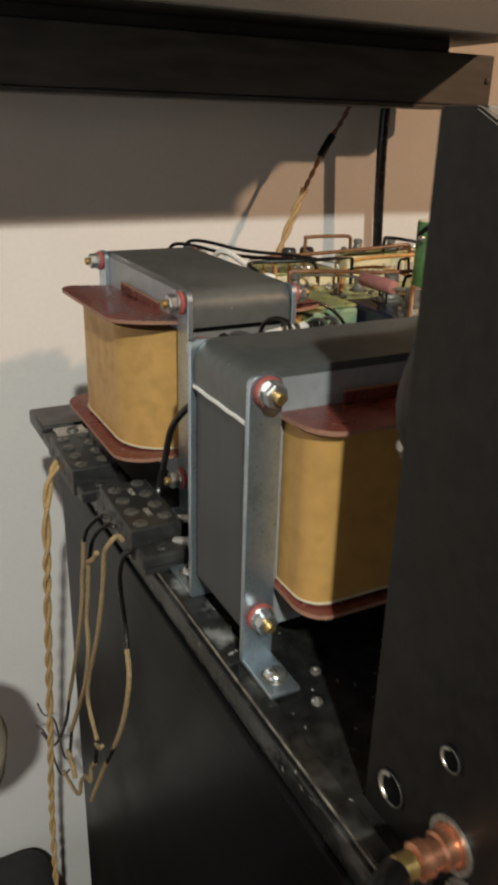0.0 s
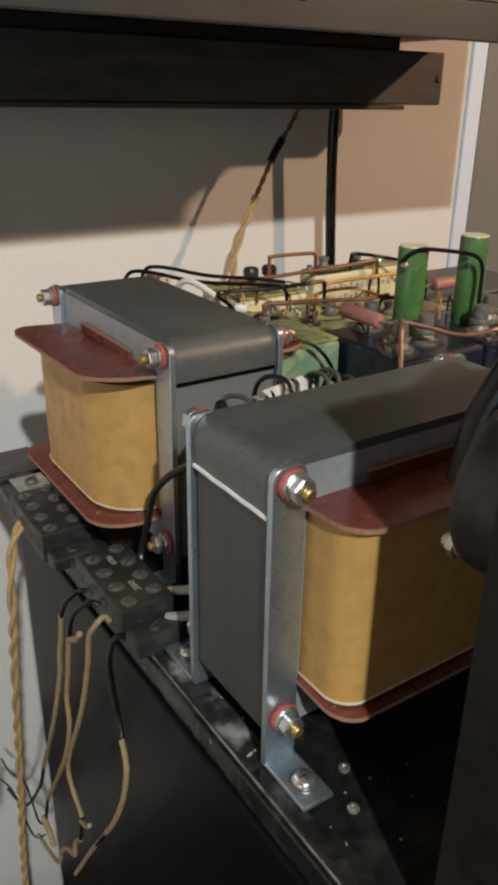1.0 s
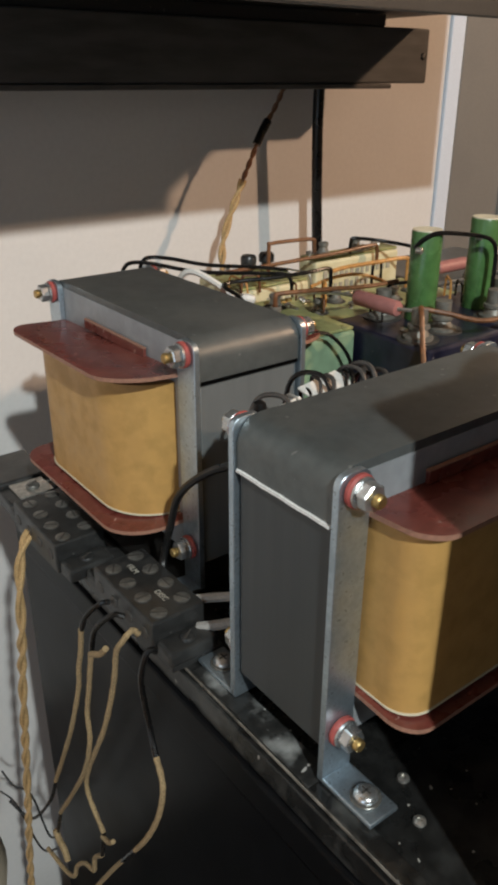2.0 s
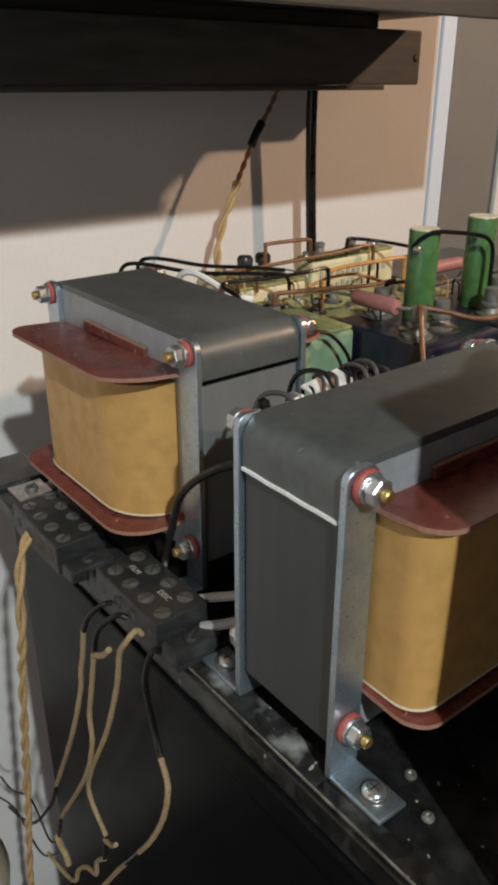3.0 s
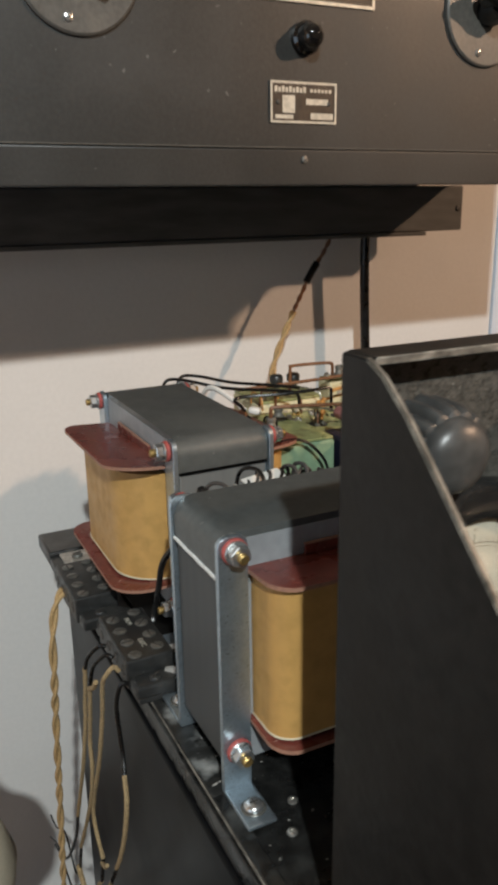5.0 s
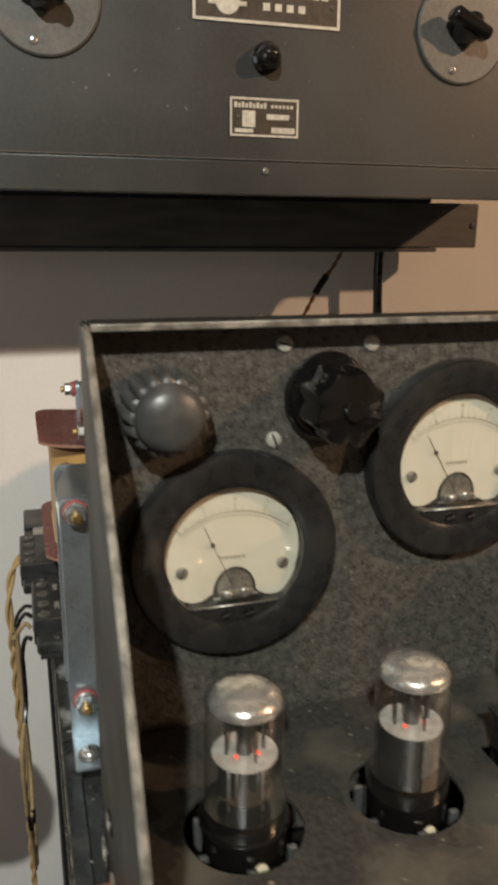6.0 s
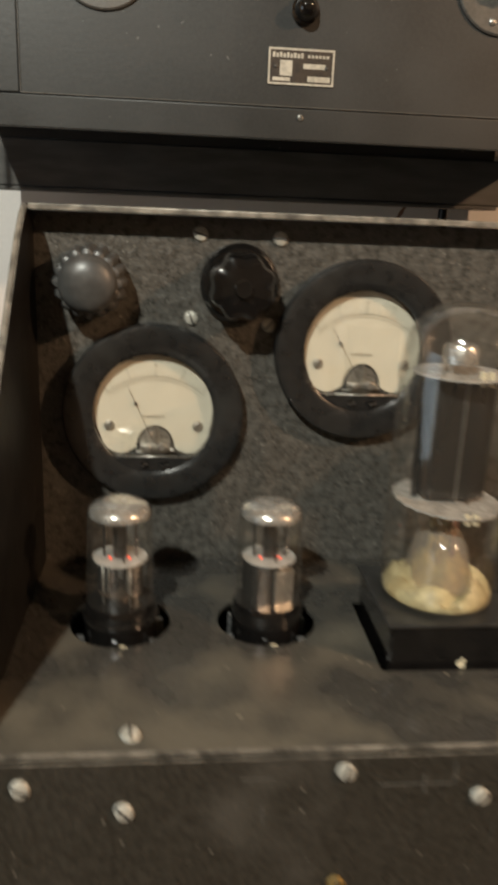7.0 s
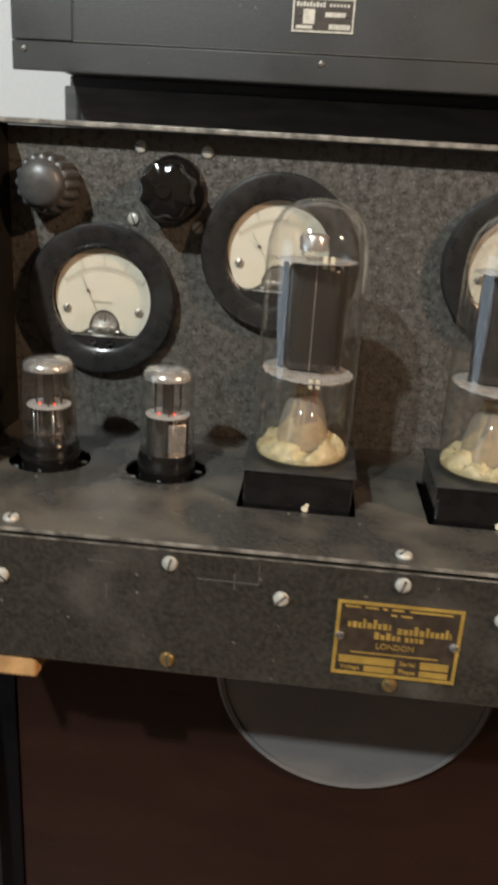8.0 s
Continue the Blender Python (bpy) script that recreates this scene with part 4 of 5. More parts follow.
def big_valve(x, y):
    v = thing("power_valve", (x, y, 1.0615), "large domed clear glass power valve on a square black holder", "valve", "large valves on the deck")
    part("holder", box(x - 0.0275, y - 0.0275, 1.0615, x + 0.0275, y + 0.0275, 1.0880, 0.0012), BAKE, v, "square black valve holder")
    part("holder_plate", box(x - 0.0290, y - 0.0290, 1.0882, x + 0.0290, y + 0.0290, 1.0896, 0.0005), BAKEDULL, v)
    part("paint_chip", turned(join(cyl(0.0018, 0.0003, (0, 0, 0), "-y", 7), cyl(0.0010, 0.0003, (0.0010, 0, 0.0020), "-y", 6)), Matrix.Translation((x + 0.0045, y - 0.0276, 1.0700))), CERAMIC, v, "pale chip on the holder")
    gz = 1.0898
    prof = [(0.0235, 0), (0.0250, 0.002), (0.0254, 0.008), (0.0254, 0.100), (0.0246, 0.110), (0.0222, 0.1185), (0.0175, 0.125), (0.011, 0.1288), (0.005, 0.1302), (0, 0.1305)]
    part("envelope", lathe(prof, (x, y, gz), "z", 48), VALVEGLASS, v, "clear domed glass envelope")
    # poured foot: a lumpy cream fill, a cloudy glass stem over it and a sheaf of wires inside
    foot = lathe([(0.0215, 0.0004), (0.0236, 0.0020), (0.0238, 0.0042), (0.0226, 0.0068), (0.0205, 0.0086), (0.0185, 0.0096), (0.0165, 0.0094), (0.0145, 0.0108), (0.0125, 0.0130), (0.0108, 0.0160), (0.0080, 0.0185), (0.0, 0.0190)], (0, 0, 0), "z", 56)
    lumps = random.Random(int(x * 1000))
    waves = [(lumps.uniform(3, 11), lumps.uniform(0, 6), lumps.uniform(100, 900)) for _ in range(5)]
    for p in foot.verts:
        if p.co.z > 0.006:
            a, rr = math.atan2(p.co.y, p.co.x), p.co.xy.length
            lift = sum(math.sin(round(n) * a + ph + rr * f) for n, ph, f in waves) * 0.0009 * min(1, rr / 0.012)
            p.co.z += lift
            p.co.xy = p.co.xy * (1 - abs(lift) * 22)
    part("base_ring", turned(foot, Matrix.Translation((x, y, gz))), CEMENT, v, "cream poured foot inside the glass")
    part("stem", lathe([(0.0190, 0.0080), (0.0180, 0.0130), (0.0158, 0.0200), (0.0140, 0.0255), (0.0112, 0.0300), (0.0070, 0.0335), (0, 0.0345)], (x, y, gz), "z", 28, 2, 0.25), STEMGLASS, v, "cloudy amber glass stem")
    for k in range(9):
        a = 0.7 * k + lumps.uniform(-0.2, 0.2)
        r0, r1 = lumps.uniform(0.006, 0.013), lumps.uniform(0.002, 0.006)
        part("stem_wire", sweep([(x + r0 * math.cos(a), y + r0 * math.sin(a), gz + 0.0085), (x + 0.75 * r0 * math.cos(a), y + 0.75 * r0 * math.sin(a), gz + 0.017), (x + r1 * math.cos(a), y + r1 * math.sin(a), gz + 0.026), (x + r1 * math.cos(a), y + 0.5 * r1 * math.sin(a), gz + 0.036)], lumps.uniform(0.0007, 0.0016), 7), (CEMENT, STEM, CEMENT, COPPER, CEMENT)[k % 5], v)
    part("pinch", box(x - 0.0060, y - 0.002, gz + 0.0320, x + 0.0060, y + 0.002, gz + 0.0375, 0.0015), STEM, v)
    part("mica_disc", turned(lathe([(0.0238, 0.0), (0.0238, 0.0007), (0, 0.0007)], (0, 0, 0), "z", 44, 22, 0.035), Matrix.Translation((x, y, gz + 0.0450)) @ pose(0, 0, 0, 2, 3, 0)), MICA, v, "round mica spacer")
    part("mica_disc", lathe([(0.0200, 0.0), (0.0200, 0.0005), (0, 0.0005)], (x, y, gz + 0.1010), "z", 36), MICA, v)
    an = part("anode", box(x - 0.0134, y - 0.0080, gz + 0.0464, x + 0.0134, y + 0.0080, gz + 0.1006, 0.0045, 4), GUNMETAL, v, "dark grey metal anode box")
    part("anode_seam", box(x + 0.0002, y - 0.0090, gz + 0.0470, x + 0.0008, y - 0.0081, gz + 0.1002, 0.0002), TIN, an)
    part("anode_strip", box(x + 0.0048, y - 0.0087, gz + 0.0472, x + 0.0070, y - 0.0081, gz + 0.1000, 0.0002), GUNMETAL, an, "pressed strip")
    for s in (-1, 1):
        part("anode_fin", box(x + s * 0.0148 - 0.0014, y - 0.0010, gz + 0.0466, x + s * 0.0148 + 0.0014, y + 0.0010, gz + 0.1000, 0.0004), GUNMETAL, an)
    part("getter_cup", join(lathe([(0.0070, 0), (0.0072, 0.0060), (0.0060, 0.0078), (0, 0.0082)], (x - 0.002, y - 0.003, gz + 0.1060), "z", 20), rod((x - 0.007, y - 0.007, gz + 0.1010), (x - 0.007, y - 0.007, gz + 0.1066), 0.0006)), GETTER, v, "bright getter cup")
    for dx in (0.002, 0.0055):
        part("spacer_tab", box(x + dx - 0.0011, y - 0.0222, gz + 0.0415, x + dx + 0.0011, y - 0.0205, gz + 0.0462, 0.0004), CERAMIC, v)
        part("spring_tab", box(x + dx + 0.002 - 0.0011, y - 0.0150, gz + 0.0985, x + dx + 0.002 + 0.0011, y - 0.0135, gz + 0.1045, 0.0003), CERAMIC, v)
    for dx in (-0.0045, 0.0, 0.0045):
        part("support_wire", sweep([(x + dx * 0.6, y, gz + 0.037), (x + dx * 1.2, y - 0.002, gz + 0.041), (x + dx, y, gz + 0.0452)], 0.0007, 6), COPPER, v)
    return v


for x, y in BIG:
    big_valve(x, y)

# ---------- transformers ----------


def transformer(place, depth, turn, label, over=0.035, low=0.0400, high=0.1245, lift=0.0, half=0.0665, soft_r=(0.013, 0.022), inset=0.005):
    """A cased transformer standing on four feet; front looks to -y before it is turned."""
    tf = thing("transformer", (0, 0, 0), label, "transformer", "transformers on the rear deck")
    W, D, H0, H1 = 0.084, depth / 2, 0.016, 0.146
    seam = 0.1225
    part("core", box(-W + 0.001, -D, H0, W - 0.001, D, seam, 0.0008), [LAMIN if turn == 0 else LITCORE], tf, "grey laminated steel core")
    part("core_face", join(box(-W + 0.004, -D - 0.0012, H0, W - 0.004, -D - 0.0001, H1 - 0.004), box(-W + 0.004, D + 0.0001, H0, W - 0.004, D + 0.0012, H1 - 0.004)), COREFACE, tf, "bare steel face of the core")
    # shroud: a folded strap over the top, rounded at its two upper corners
    r = 0.012
    outline = [(-W, seam + 0.0012)] + [(-W + r - r * math.cos(a), H1 - r + r * math.sin(a)) for a in np.linspace(0, math.pi / 2, 7)]
    outline += [(-p[0], p[1]) for p in outline[::-1]]
    bm = prism(outline, -D - 0.0008, D + 0.0008)
    for v in bm.verts:
        v.co = Vector((v.co.x, v.co.z, v.co.y))
    part("shroud", bm, SHROUD, tf, "dull grey folded steel shroud")
    for s in (-1, 1):
        line = box(s * W - 0.0011, -D, seam, s * W + 0.0004, D, seam + (0.0013 if turn == 0 else 0.0019))
        bmesh.ops.subdivide_edges(line, edges=[e for e in line.edges if abs(e.verts[0].co.y - e.verts[1].co.y) > 0.02], cuts=9)
        for p in line.verts:
            p.co.z += 0.00018 * math.sin(p.co.y * 330 + 1.3) if turn == 0 and abs(p.co.y) < D - 0.002 else 0.0
        part("seam", line, WHITELINE if s < 0 and turn == 0 else GAP, tf)
    # bobbin: two red flanges, a wound coil and the raised tongue, front and back
    for s in (-1, 1):
        face, out = s * (D + 0.0014), s * (D + over)
        y0, y1 = min(face, out), max(face, out)
        keep = (0.013, 0.026, 0, 0) if s < 0 else (0, 0, 0.020, 0.020)
        soft = (*soft_r, 0, 0) if s < 0 else (0, 0, 0.019, 0.019)
        for z in (low, high):
            bm = prism(rounded(-0.0695, y0, 0.0695, y1, keep, 8), z, z + 0.0022)
            bm.normal_update()
            for f in bm.faces:
                f.material_index = 1 if abs(f.normal.z) < 0.5 else 0
            bmesh.ops.poke(bm, faces=[f for f in bm.faces if f.material_index == 0])
            # the old board has warped: corners lifted above, the outer edge sagging below
            for p in bm.verts:
                d, u = abs(p.co.y - face) / over, (p.co.x / 0.0665) ** 2
                p.co.z += (0.0030 * u * d - 0.0008 * d + lift * p.co.x / 0.0665) if z > 0.1 else -0.0046 * d * (1 - 0.6 * u)
            for f in bm.faces:
                f.smooth = True
            part("flange", bm, [PAXOLIN, PAXEDGE], tf, "red-brown flange")
        yc0, yc1 = (y0 + inset, y1) if s < 0 else (y0, y1 - inset)
        part("coil", prism(rounded(-half, yc0, half, yc1, soft, 12), low + 0.0023, high - 0.0012 - abs(lift)), KRAFT, tf, "tan kraft paper wrapped coil")
        part("coil_edge", join(prism(rounded(-half - 0.0004, yc0 - (0.0005 if s < 0 else 0), half + 0.0004, yc1 + (0.0005 if s > 0 else 0), soft, 12), low + 0.0023, low + 0.0031)), CERAMIC, tf)
        ty = (y1 - 0.0036, y1 - 0.0006) if s < 0 else (y0 + 0.0006, y0 + 0.0036)
        tg = part("tongue", box(-0.037, ty[0] + 0.0010, high + 0.0024, 0.034, ty[1], high + 0.0078, 0.0003), [PAXOLIN], tf, "dark red bobbin tongue")
        part("tongue_edge", box(-0.0373, ty[0] + 0.0009, high + 0.0079, 0.0343, ty[1], high + 0.0085, 0.0001), PAXEDGE, tf)
    # brackets with feet, bolts, nuts and red washers
    for s in (-1, 1):
        for e in (-1, 1):
            f0 = s * (D + 0.0014)
            f1 = s * (D + 0.0047)
            xa, xb = sorted((e * (W + 0.0015), e * (W - 0.0145)))
            lo, hi = sorted((f0, f1))
            strip = prism(rounded(xa, 0.0005, xb, H1 - 0.0005, (0.0012, 0.0012, 0.005, 0.005), 4), lo, hi, 0.0005)
            for v in strip.verts:
                v.co = Vector((v.co.x, v.co.z, v.co.y))
            flo, fhi = sorted((f1 - s * 0.0005, s * (D + 0.033)))
            foot = box(xa, flo, 0.0005, xb, fhi, 0.0030, 0.0008)
            br = part("bracket", join(strip, foot), ZINC, tf, "zinc-plated steel bracket")
            cx = e * (W - 0.0068)
            ax = "-y" if s < 0 else "y"
            part("foot_washer", cyl(0.0066, 0.0010, (cx, s * (D + 0.022), 0.0031), "z", 20, 0.0003), DULLSCREW, br)
            part("foot_bolt", lathe([(0.0052, 0), (0.0052, 0.0008), (0.0046, 0.0020), (0.0032, 0.0028), (0, 0.0030)], (cx, s * (D + 0.022), 0.0042), "z", 24), STEEL, br, "domed bolt head")
            part("cross_slot", join(box(cx - 0.0024, s * (D + 0.022) - 0.0004, 0.0070, cx + 0.0024, s * (D + 0.022) + 0.0004, 0.00735), box(cx - 0.0004, s * (D + 0.022) - 0.0024, 0.0070, cx + 0.0004, s * (D + 0.022) + 0.0024, 0.00735)), INK, br)
            for z in (0.0265, 0.1385):
                b = part("washer", cyl(0.0068, 0.0030, (cx, f1 + s * 0.0001, z), ax, 24, 0.0008), REDFIBRE, br, "red fibre washer")
                part("steel_washer", cyl(0.0062, 0.0012, (cx, f1 + s * 0.0032, z), ax, 24, 0.0002), STEEL, br)
                part("nut", nut((cx, f1 + s * 0.0045, z), ax, 0.0056, 0.0048, random.uniform(0, 60)), STEEL, br, "bright hexagon nut")
                part("bolt_end", cyl(0.0027, 0.0032, (cx, f1 + s * 0.0094, z), ax, 16, 0.0006), BRASS, br, "brass bolt end")
    tf.matrix_basis = Matrix.Translation(place) @ pose(0, 0, 0, 0, 0, turn)
    return tf


transformer((-0.001, 0.1285, 1.0038), 0.056, 0, "grey cased transformer with tan paper coil and white seam line")
transformer((-0.0205, 0.3165, 1.0100), 0.063, -90, "grey cased transformer with tan paper coil and dark seam", 0.0405, 0.0380, 0.1215, 0.0022, 0.0610, (0.029, 0.033), 0.0085)

part("packing_plate", box(-0.0695, 0.236, 1.0027, 0.050, 0.400, 1.0102, 0.0006), CHEEK, amp, "black packing plate under the transformer")

# ---------- terminal blocks ----------


def terminal_block(x, y, z, words):
    """A four-way bakelite block, its two rows of screws along y, open wire holes along one side."""
    tb = thing("terminal_block", (x, y, z), "dusty black bakelite terminal block with slotted screws", "terminal block", "terminal blocks on the ledge")
    w, n = 0.0160, 0.0318
    part("body", join(box(x - w, y - n, z, x + w, y + n, z + 0.020, 0.0014), box(x - w + 0.0015, y - n - 0.0145, z, x + w - 0.0015, y - n + 0.0004, z + 0.0095, 0.0022),
                      box(x - w + 0.0015, y + n - 0.0004, z, x + w - 0.0015, y + n + 0.0145, z + 0.0095, 0.0022)), BAKEDULL, tb)
    for k in range(4):
        yy = y - 0.0240 + 0.0160 * k
        for dx in (-0.0082, 0.0082):
            part("screw_well", cyl(0.0048, 0.0003, (x + dx, yy + dx * 0.25, z + 0.0200), "z", 16), INK, tb)
            head = lathe([(0.0043, 0), (0.0043, 0.0004), (0.0040, 0.0006), (0, 0.0006)], (0, 0, 0), "z", 18)
            slot = turned(box(-0.0041, -0.0006, 0.0005, 0.0041, 0.0006, 0.0007), pose(0, 0, 0, 0, 0, random.uniform(0, 180)))
            for f in slot.faces:
                f.material_index = 1
            part("screw", turned(join(head, slot), Matrix.Translation((x + dx, yy + dx * 0.25, z + 0.0203))), [DULLSCREW, INK], tb)
        part("wire_hole", lathe([(0.0036, 0), (0.0036, 0.0004), (0.0030, 0.0005), (0.0, 0.0002)], (x - w, yy, z + 0.0105), "-x", 16), INK, tb)
    for dy in (-n - 0.0075, n + 0.0075):
        screw((x, y + dy, z + 0.0093), "z", 0.0044, BAKEDULL, tb, random.uniform(0, 180))
    for k, word in enumerate(words):
        part("lettering", letters(word, 0.0048, Matrix.Translation((x + 0.0005, y + 0.0160 - 0.0300 * k, z + 0.0202)) @ pose(0, 0, 0, 0, 0, -90), 0.0001), SILVERPRINT, tb)
    return tb


terminal_block(-0.0885, 0.2345, 1.0077, ("FILM", "DISC"))
terminal_block(-0.0965, 0.3300, 1.0077, ())
part("ledge_end", box(-0.109, 0.402, 1.0077, -0.070, 0.448, 1.0205, 0.002), BAKEDULL, amp, "dusty black end block of the ledge")
tg2 = thing("solder_tag", (-0.094, 0.388, 1.0077), "pale metal tag plate with a dark screw", "tag")
part("plate", box(-0.101, 0.3790, 1.0172, -0.077, 0.4015, 1.0188, 0.0007), TIN, tg2)
part("block", box(-0.109, 0.3775, 1.0077, -0.080, 0.4012, 1.0171, 0.0015), BAKEDULL, tg2, "black block under the tag")
screw((-0.088, 0.390, 1.0189), "z", 0.0048, DULLSCREW, tg2)

# ---------- hanging wires ----------


def wire(points, r, material, label, name="wire", extra=()):
    w = thing(name, points[0], label, "wire", "wires from the terminal blocks")
    part("sleeve", sweep(points, r, 8, wobble=0.10), material, w)
    for pts, rr, m, lab in extra:
        part("conductor", sweep(pts, rr, 8), m, w, lab)
    return w


wire([(-0.118, 0.259, 0.996), (-0.118, 0.264, 0.975), (-0.118, 0.269, 0.961), (-0.118, 0.274, 0.940), (-0.118, 0.298, 0.884), (-0.118, 0.339, 0.805)], 0.0016, TANCLOTH, "tan cloth-sleeved wire hanging from the terminal block",
     extra=[([(-0.1055, 0.2455, 1.0165), (-0.110, 0.248, 1.016), (-0.116, 0.255, 1.006), (-0.118, 0.259, 0.995)], 0.0015, BLACKWIRE, "black insulated end"), ([(-0.118, 0.339, 0.805), (-0.118, 0.359, 0.765), (-0.119, 0.413, 0.693), (-0.12, 0.47, 0.66)], 0.0014, BLACKWIRE, "black insulated end")])
wire([(-0.118, 0.249, 0.985), (-0.118, 0.257, 0.955), (-0.118, 0.264, 0.930), (-0.118, 0.265, 0.906), (-0.118, 0.284, 0.860), (-0.118, 0.338, 0.773)], 0.0016, TANCLOTH, "tan cloth-sleeved wire with a frayed stub",
     extra=[([(-0.1055, 0.2295, 1.0165), (-0.110, 0.234, 1.017), (-0.116, 0.245, 1.003), (-0.118, 0.249, 0.984)], 0.0016, BLACKWIRE, "black insulated end"), ([(-0.118, 0.338, 0.773), (-0.118, 0.353, 0.733)], 0.0014, BLACKWIRE, ""),
            ([(-0.1185, 0.248, 0.986), (-0.1185, 0.236, 0.994), (-0.1185, 0.228, 1.003)], 0.0018, TANCLOTH, "")])
wire([(-0.1065, 0.2132, 1.0165), (-0.110, 0.2135, 1.020), (-0.115, 0.216, 1.013), (-0.116, 0.221, 1.004), (-0.116, 0.228, 0.977), (-0.116, 0.247, 0.929), (-0.116, 0.278, 0.869), (-0.116, 0.283, 0.844), (-0.116, 0.264, 0.825)], 0.0016, TANCLOTH, "tan cloth-sleeved wire hanging from the terminal block",
     extra=[([(-0.116, 0.264, 0.825), (-0.118, 0.266, 0.803)], 0.0015, BLACKWIRE, ""), ([(-0.117, 0.2645, 0.822), (-0.117, 0.255, 0.826), (-0.117, 0.248, 0.834)], 0.0016, TANCLOTH, "")])
wire([(-0.115, 0.187, 0.959), (-0.117, 0.178, 0.948), (-0.118, 0.183, 0.922), (-0.118, 0.198, 0.890), (-0.118, 0.215, 0.862)], 0.0016, TANCLOTH, "black wire with a tan cloth sleeve",
     extra=[([(-0.1055, 0.1970, 1.0165), (-0.110, 0.198, 1.017), (-0.113, 0.200, 1.005), (-0.113, 0.201, 0.992), (-0.113, 0.195, 0.969), (-0.115, 0.187, 0.958)], 0.0016, BLACKWIRE, "black insulated end"),
            ([(-0.118, 0.215, 0.862), (-0.118, 0.234, 0.832)], 0.0015, BLACKWIRE, ""), ([(-0.118, 0.234, 0.832), (-0.118, 0.248, 0.810), (-0.118, 0.287, 0.745)], 0.0016, TANCLOTH, "")])
tw = thing("twisted_wire", (-0.125, 0.335, 1.0), "tan cloth twisted wire hanging beside the cabinet", "wire")
part("strand", twisted([(-0.1118, 0.3380, 1.0175), (-0.1175, 0.3370, 1.0105), (-0.1215, 0.3360, 0.999), (-0.1245, 0.3360, 0.978), (-0.125, 0.342, 0.945), (-0.125, 0.357, 0.892), (-0.125, 0.391, 0.749), (-0.125, 0.429, 0.59), (-0.125, 0.45, 0.42)], 0.0018, 0.058, 0.0017), YELLOWCLOTH, tw)
curl = thing("wire_tangle", (-0.118, 0.30, 0.76), "loose tangle of old stripped wires below the terminals", "wire")
part("loose_strand", sweep([(-0.118, 0.266, 0.803), (-0.118, 0.280, 0.785), (-0.118, 0.284, 0.768), (-0.118, 0.30, 0.758), (-0.118, 0.318, 0.735), (-0.118, 0.326, 0.715), (-0.118, 0.345, 0.70), (-0.119, 0.38, 0.69)], 0.0017, 7), TANCLOTH, curl)
part("loose_strand", sweep([(-0.119, 0.352, 0.741), (-0.119, 0.348, 0.735), (-0.119, 0.338, 0.733), (-0.119, 0.334, 0.725)], 0.0024, 7), TANCLOTH, curl, "frayed cloth end")
part("loose_strand", sweep([(-0.118, 0.353, 0.733), (-0.119, 0.372, 0.715), (-0.12, 0.40, 0.735), (-0.12, 0.45, 0.70), (-0.12, 0.48, 0.69)], 0.0009, 7), BLACKWIRE, curl)
part("loose_strand", sweep([(-0.118, 0.36, 0.71), (-0.119, 0.40, 0.67), (-0.12, 0.45, 0.675), (-0.12, 0.50, 0.645)], 0.0009, 7), BLACKWIRE, curl)

# leads between the transformers and blocks
ld = thing("transformer_lead", (-0.06, 0.22, 1.02), "black and grey sleeved leads between transformer and terminal block", "wire")
part("black_sleeve", sweep([(-0.076, 0.240, 1.020), (-0.070, 0.2475, 1.030), (-0.067, 0.2435, 1.051), (-0.066, 0.236, 1.072), (-0.064, 0.219, 1.090), (-0.060, 0.198, 1.104), (-0.052, 0.176, 1.110)], 0.0022, 8), BLACKWIRE, ld)
part("grey_sleeve", sweep([(-0.079, 0.220, 1.020), (-0.070, 0.207, 1.026), (-0.058, 0.19, 1.033), (-0.04, 0.178, 1.04)], 0.0026, 8), GREYWIRE, ld)
part("grey_sleeve", sweep([(-0.079, 0.200, 1.016), (-0.070, 0.190, 1.020), (-0.056, 0.178, 1.026), (-0.04, 0.17, 1.03)], 0.0028, 8), GREYWIRE, ld)

# ---------- capacitor and resistor group on the rear deck ----------


def can(x0, y0, x1, y1, z1, body, top, label, turn=0.0):
    c = thing("capacitor", ((x0 + x1) / 2, (y0 + y1) / 2, 1.0026), label, "capacitor", "capacitors on the rear deck")
    part("can", box(x0, y0, 1.0026, x1, y1, z1, 0.0025), body, c)
    if top:
        part("top_seal", box(x0 + 0.001, y0 + 0.001, z1 + 0.0001, x1 - 0.001, y1 - 0.001, z1 + 0.0022, 0.0008), top, c, "yellow-green varnished top")
    return c


def stud(c, x, y, z, h=0.014, r=0.006):
    s = part("terminal", lathe([(r * 1.35, 0), (r * 1.35, 0.002), (r, 0.0028), (r * 0.8, 0.006), (r, 0.007), (r, 0.009), (r * 0.75, 0.0098), (r * 0.75, h), (0, h + 0.0006)], (x, y, z), "z", 22), STUD, c, "dull ribbed metal terminal")
    part("terminal_seat", cyl(r * 1.9, 0.0011, (x, y, z - 0.0008), "z", 22), INK, c)


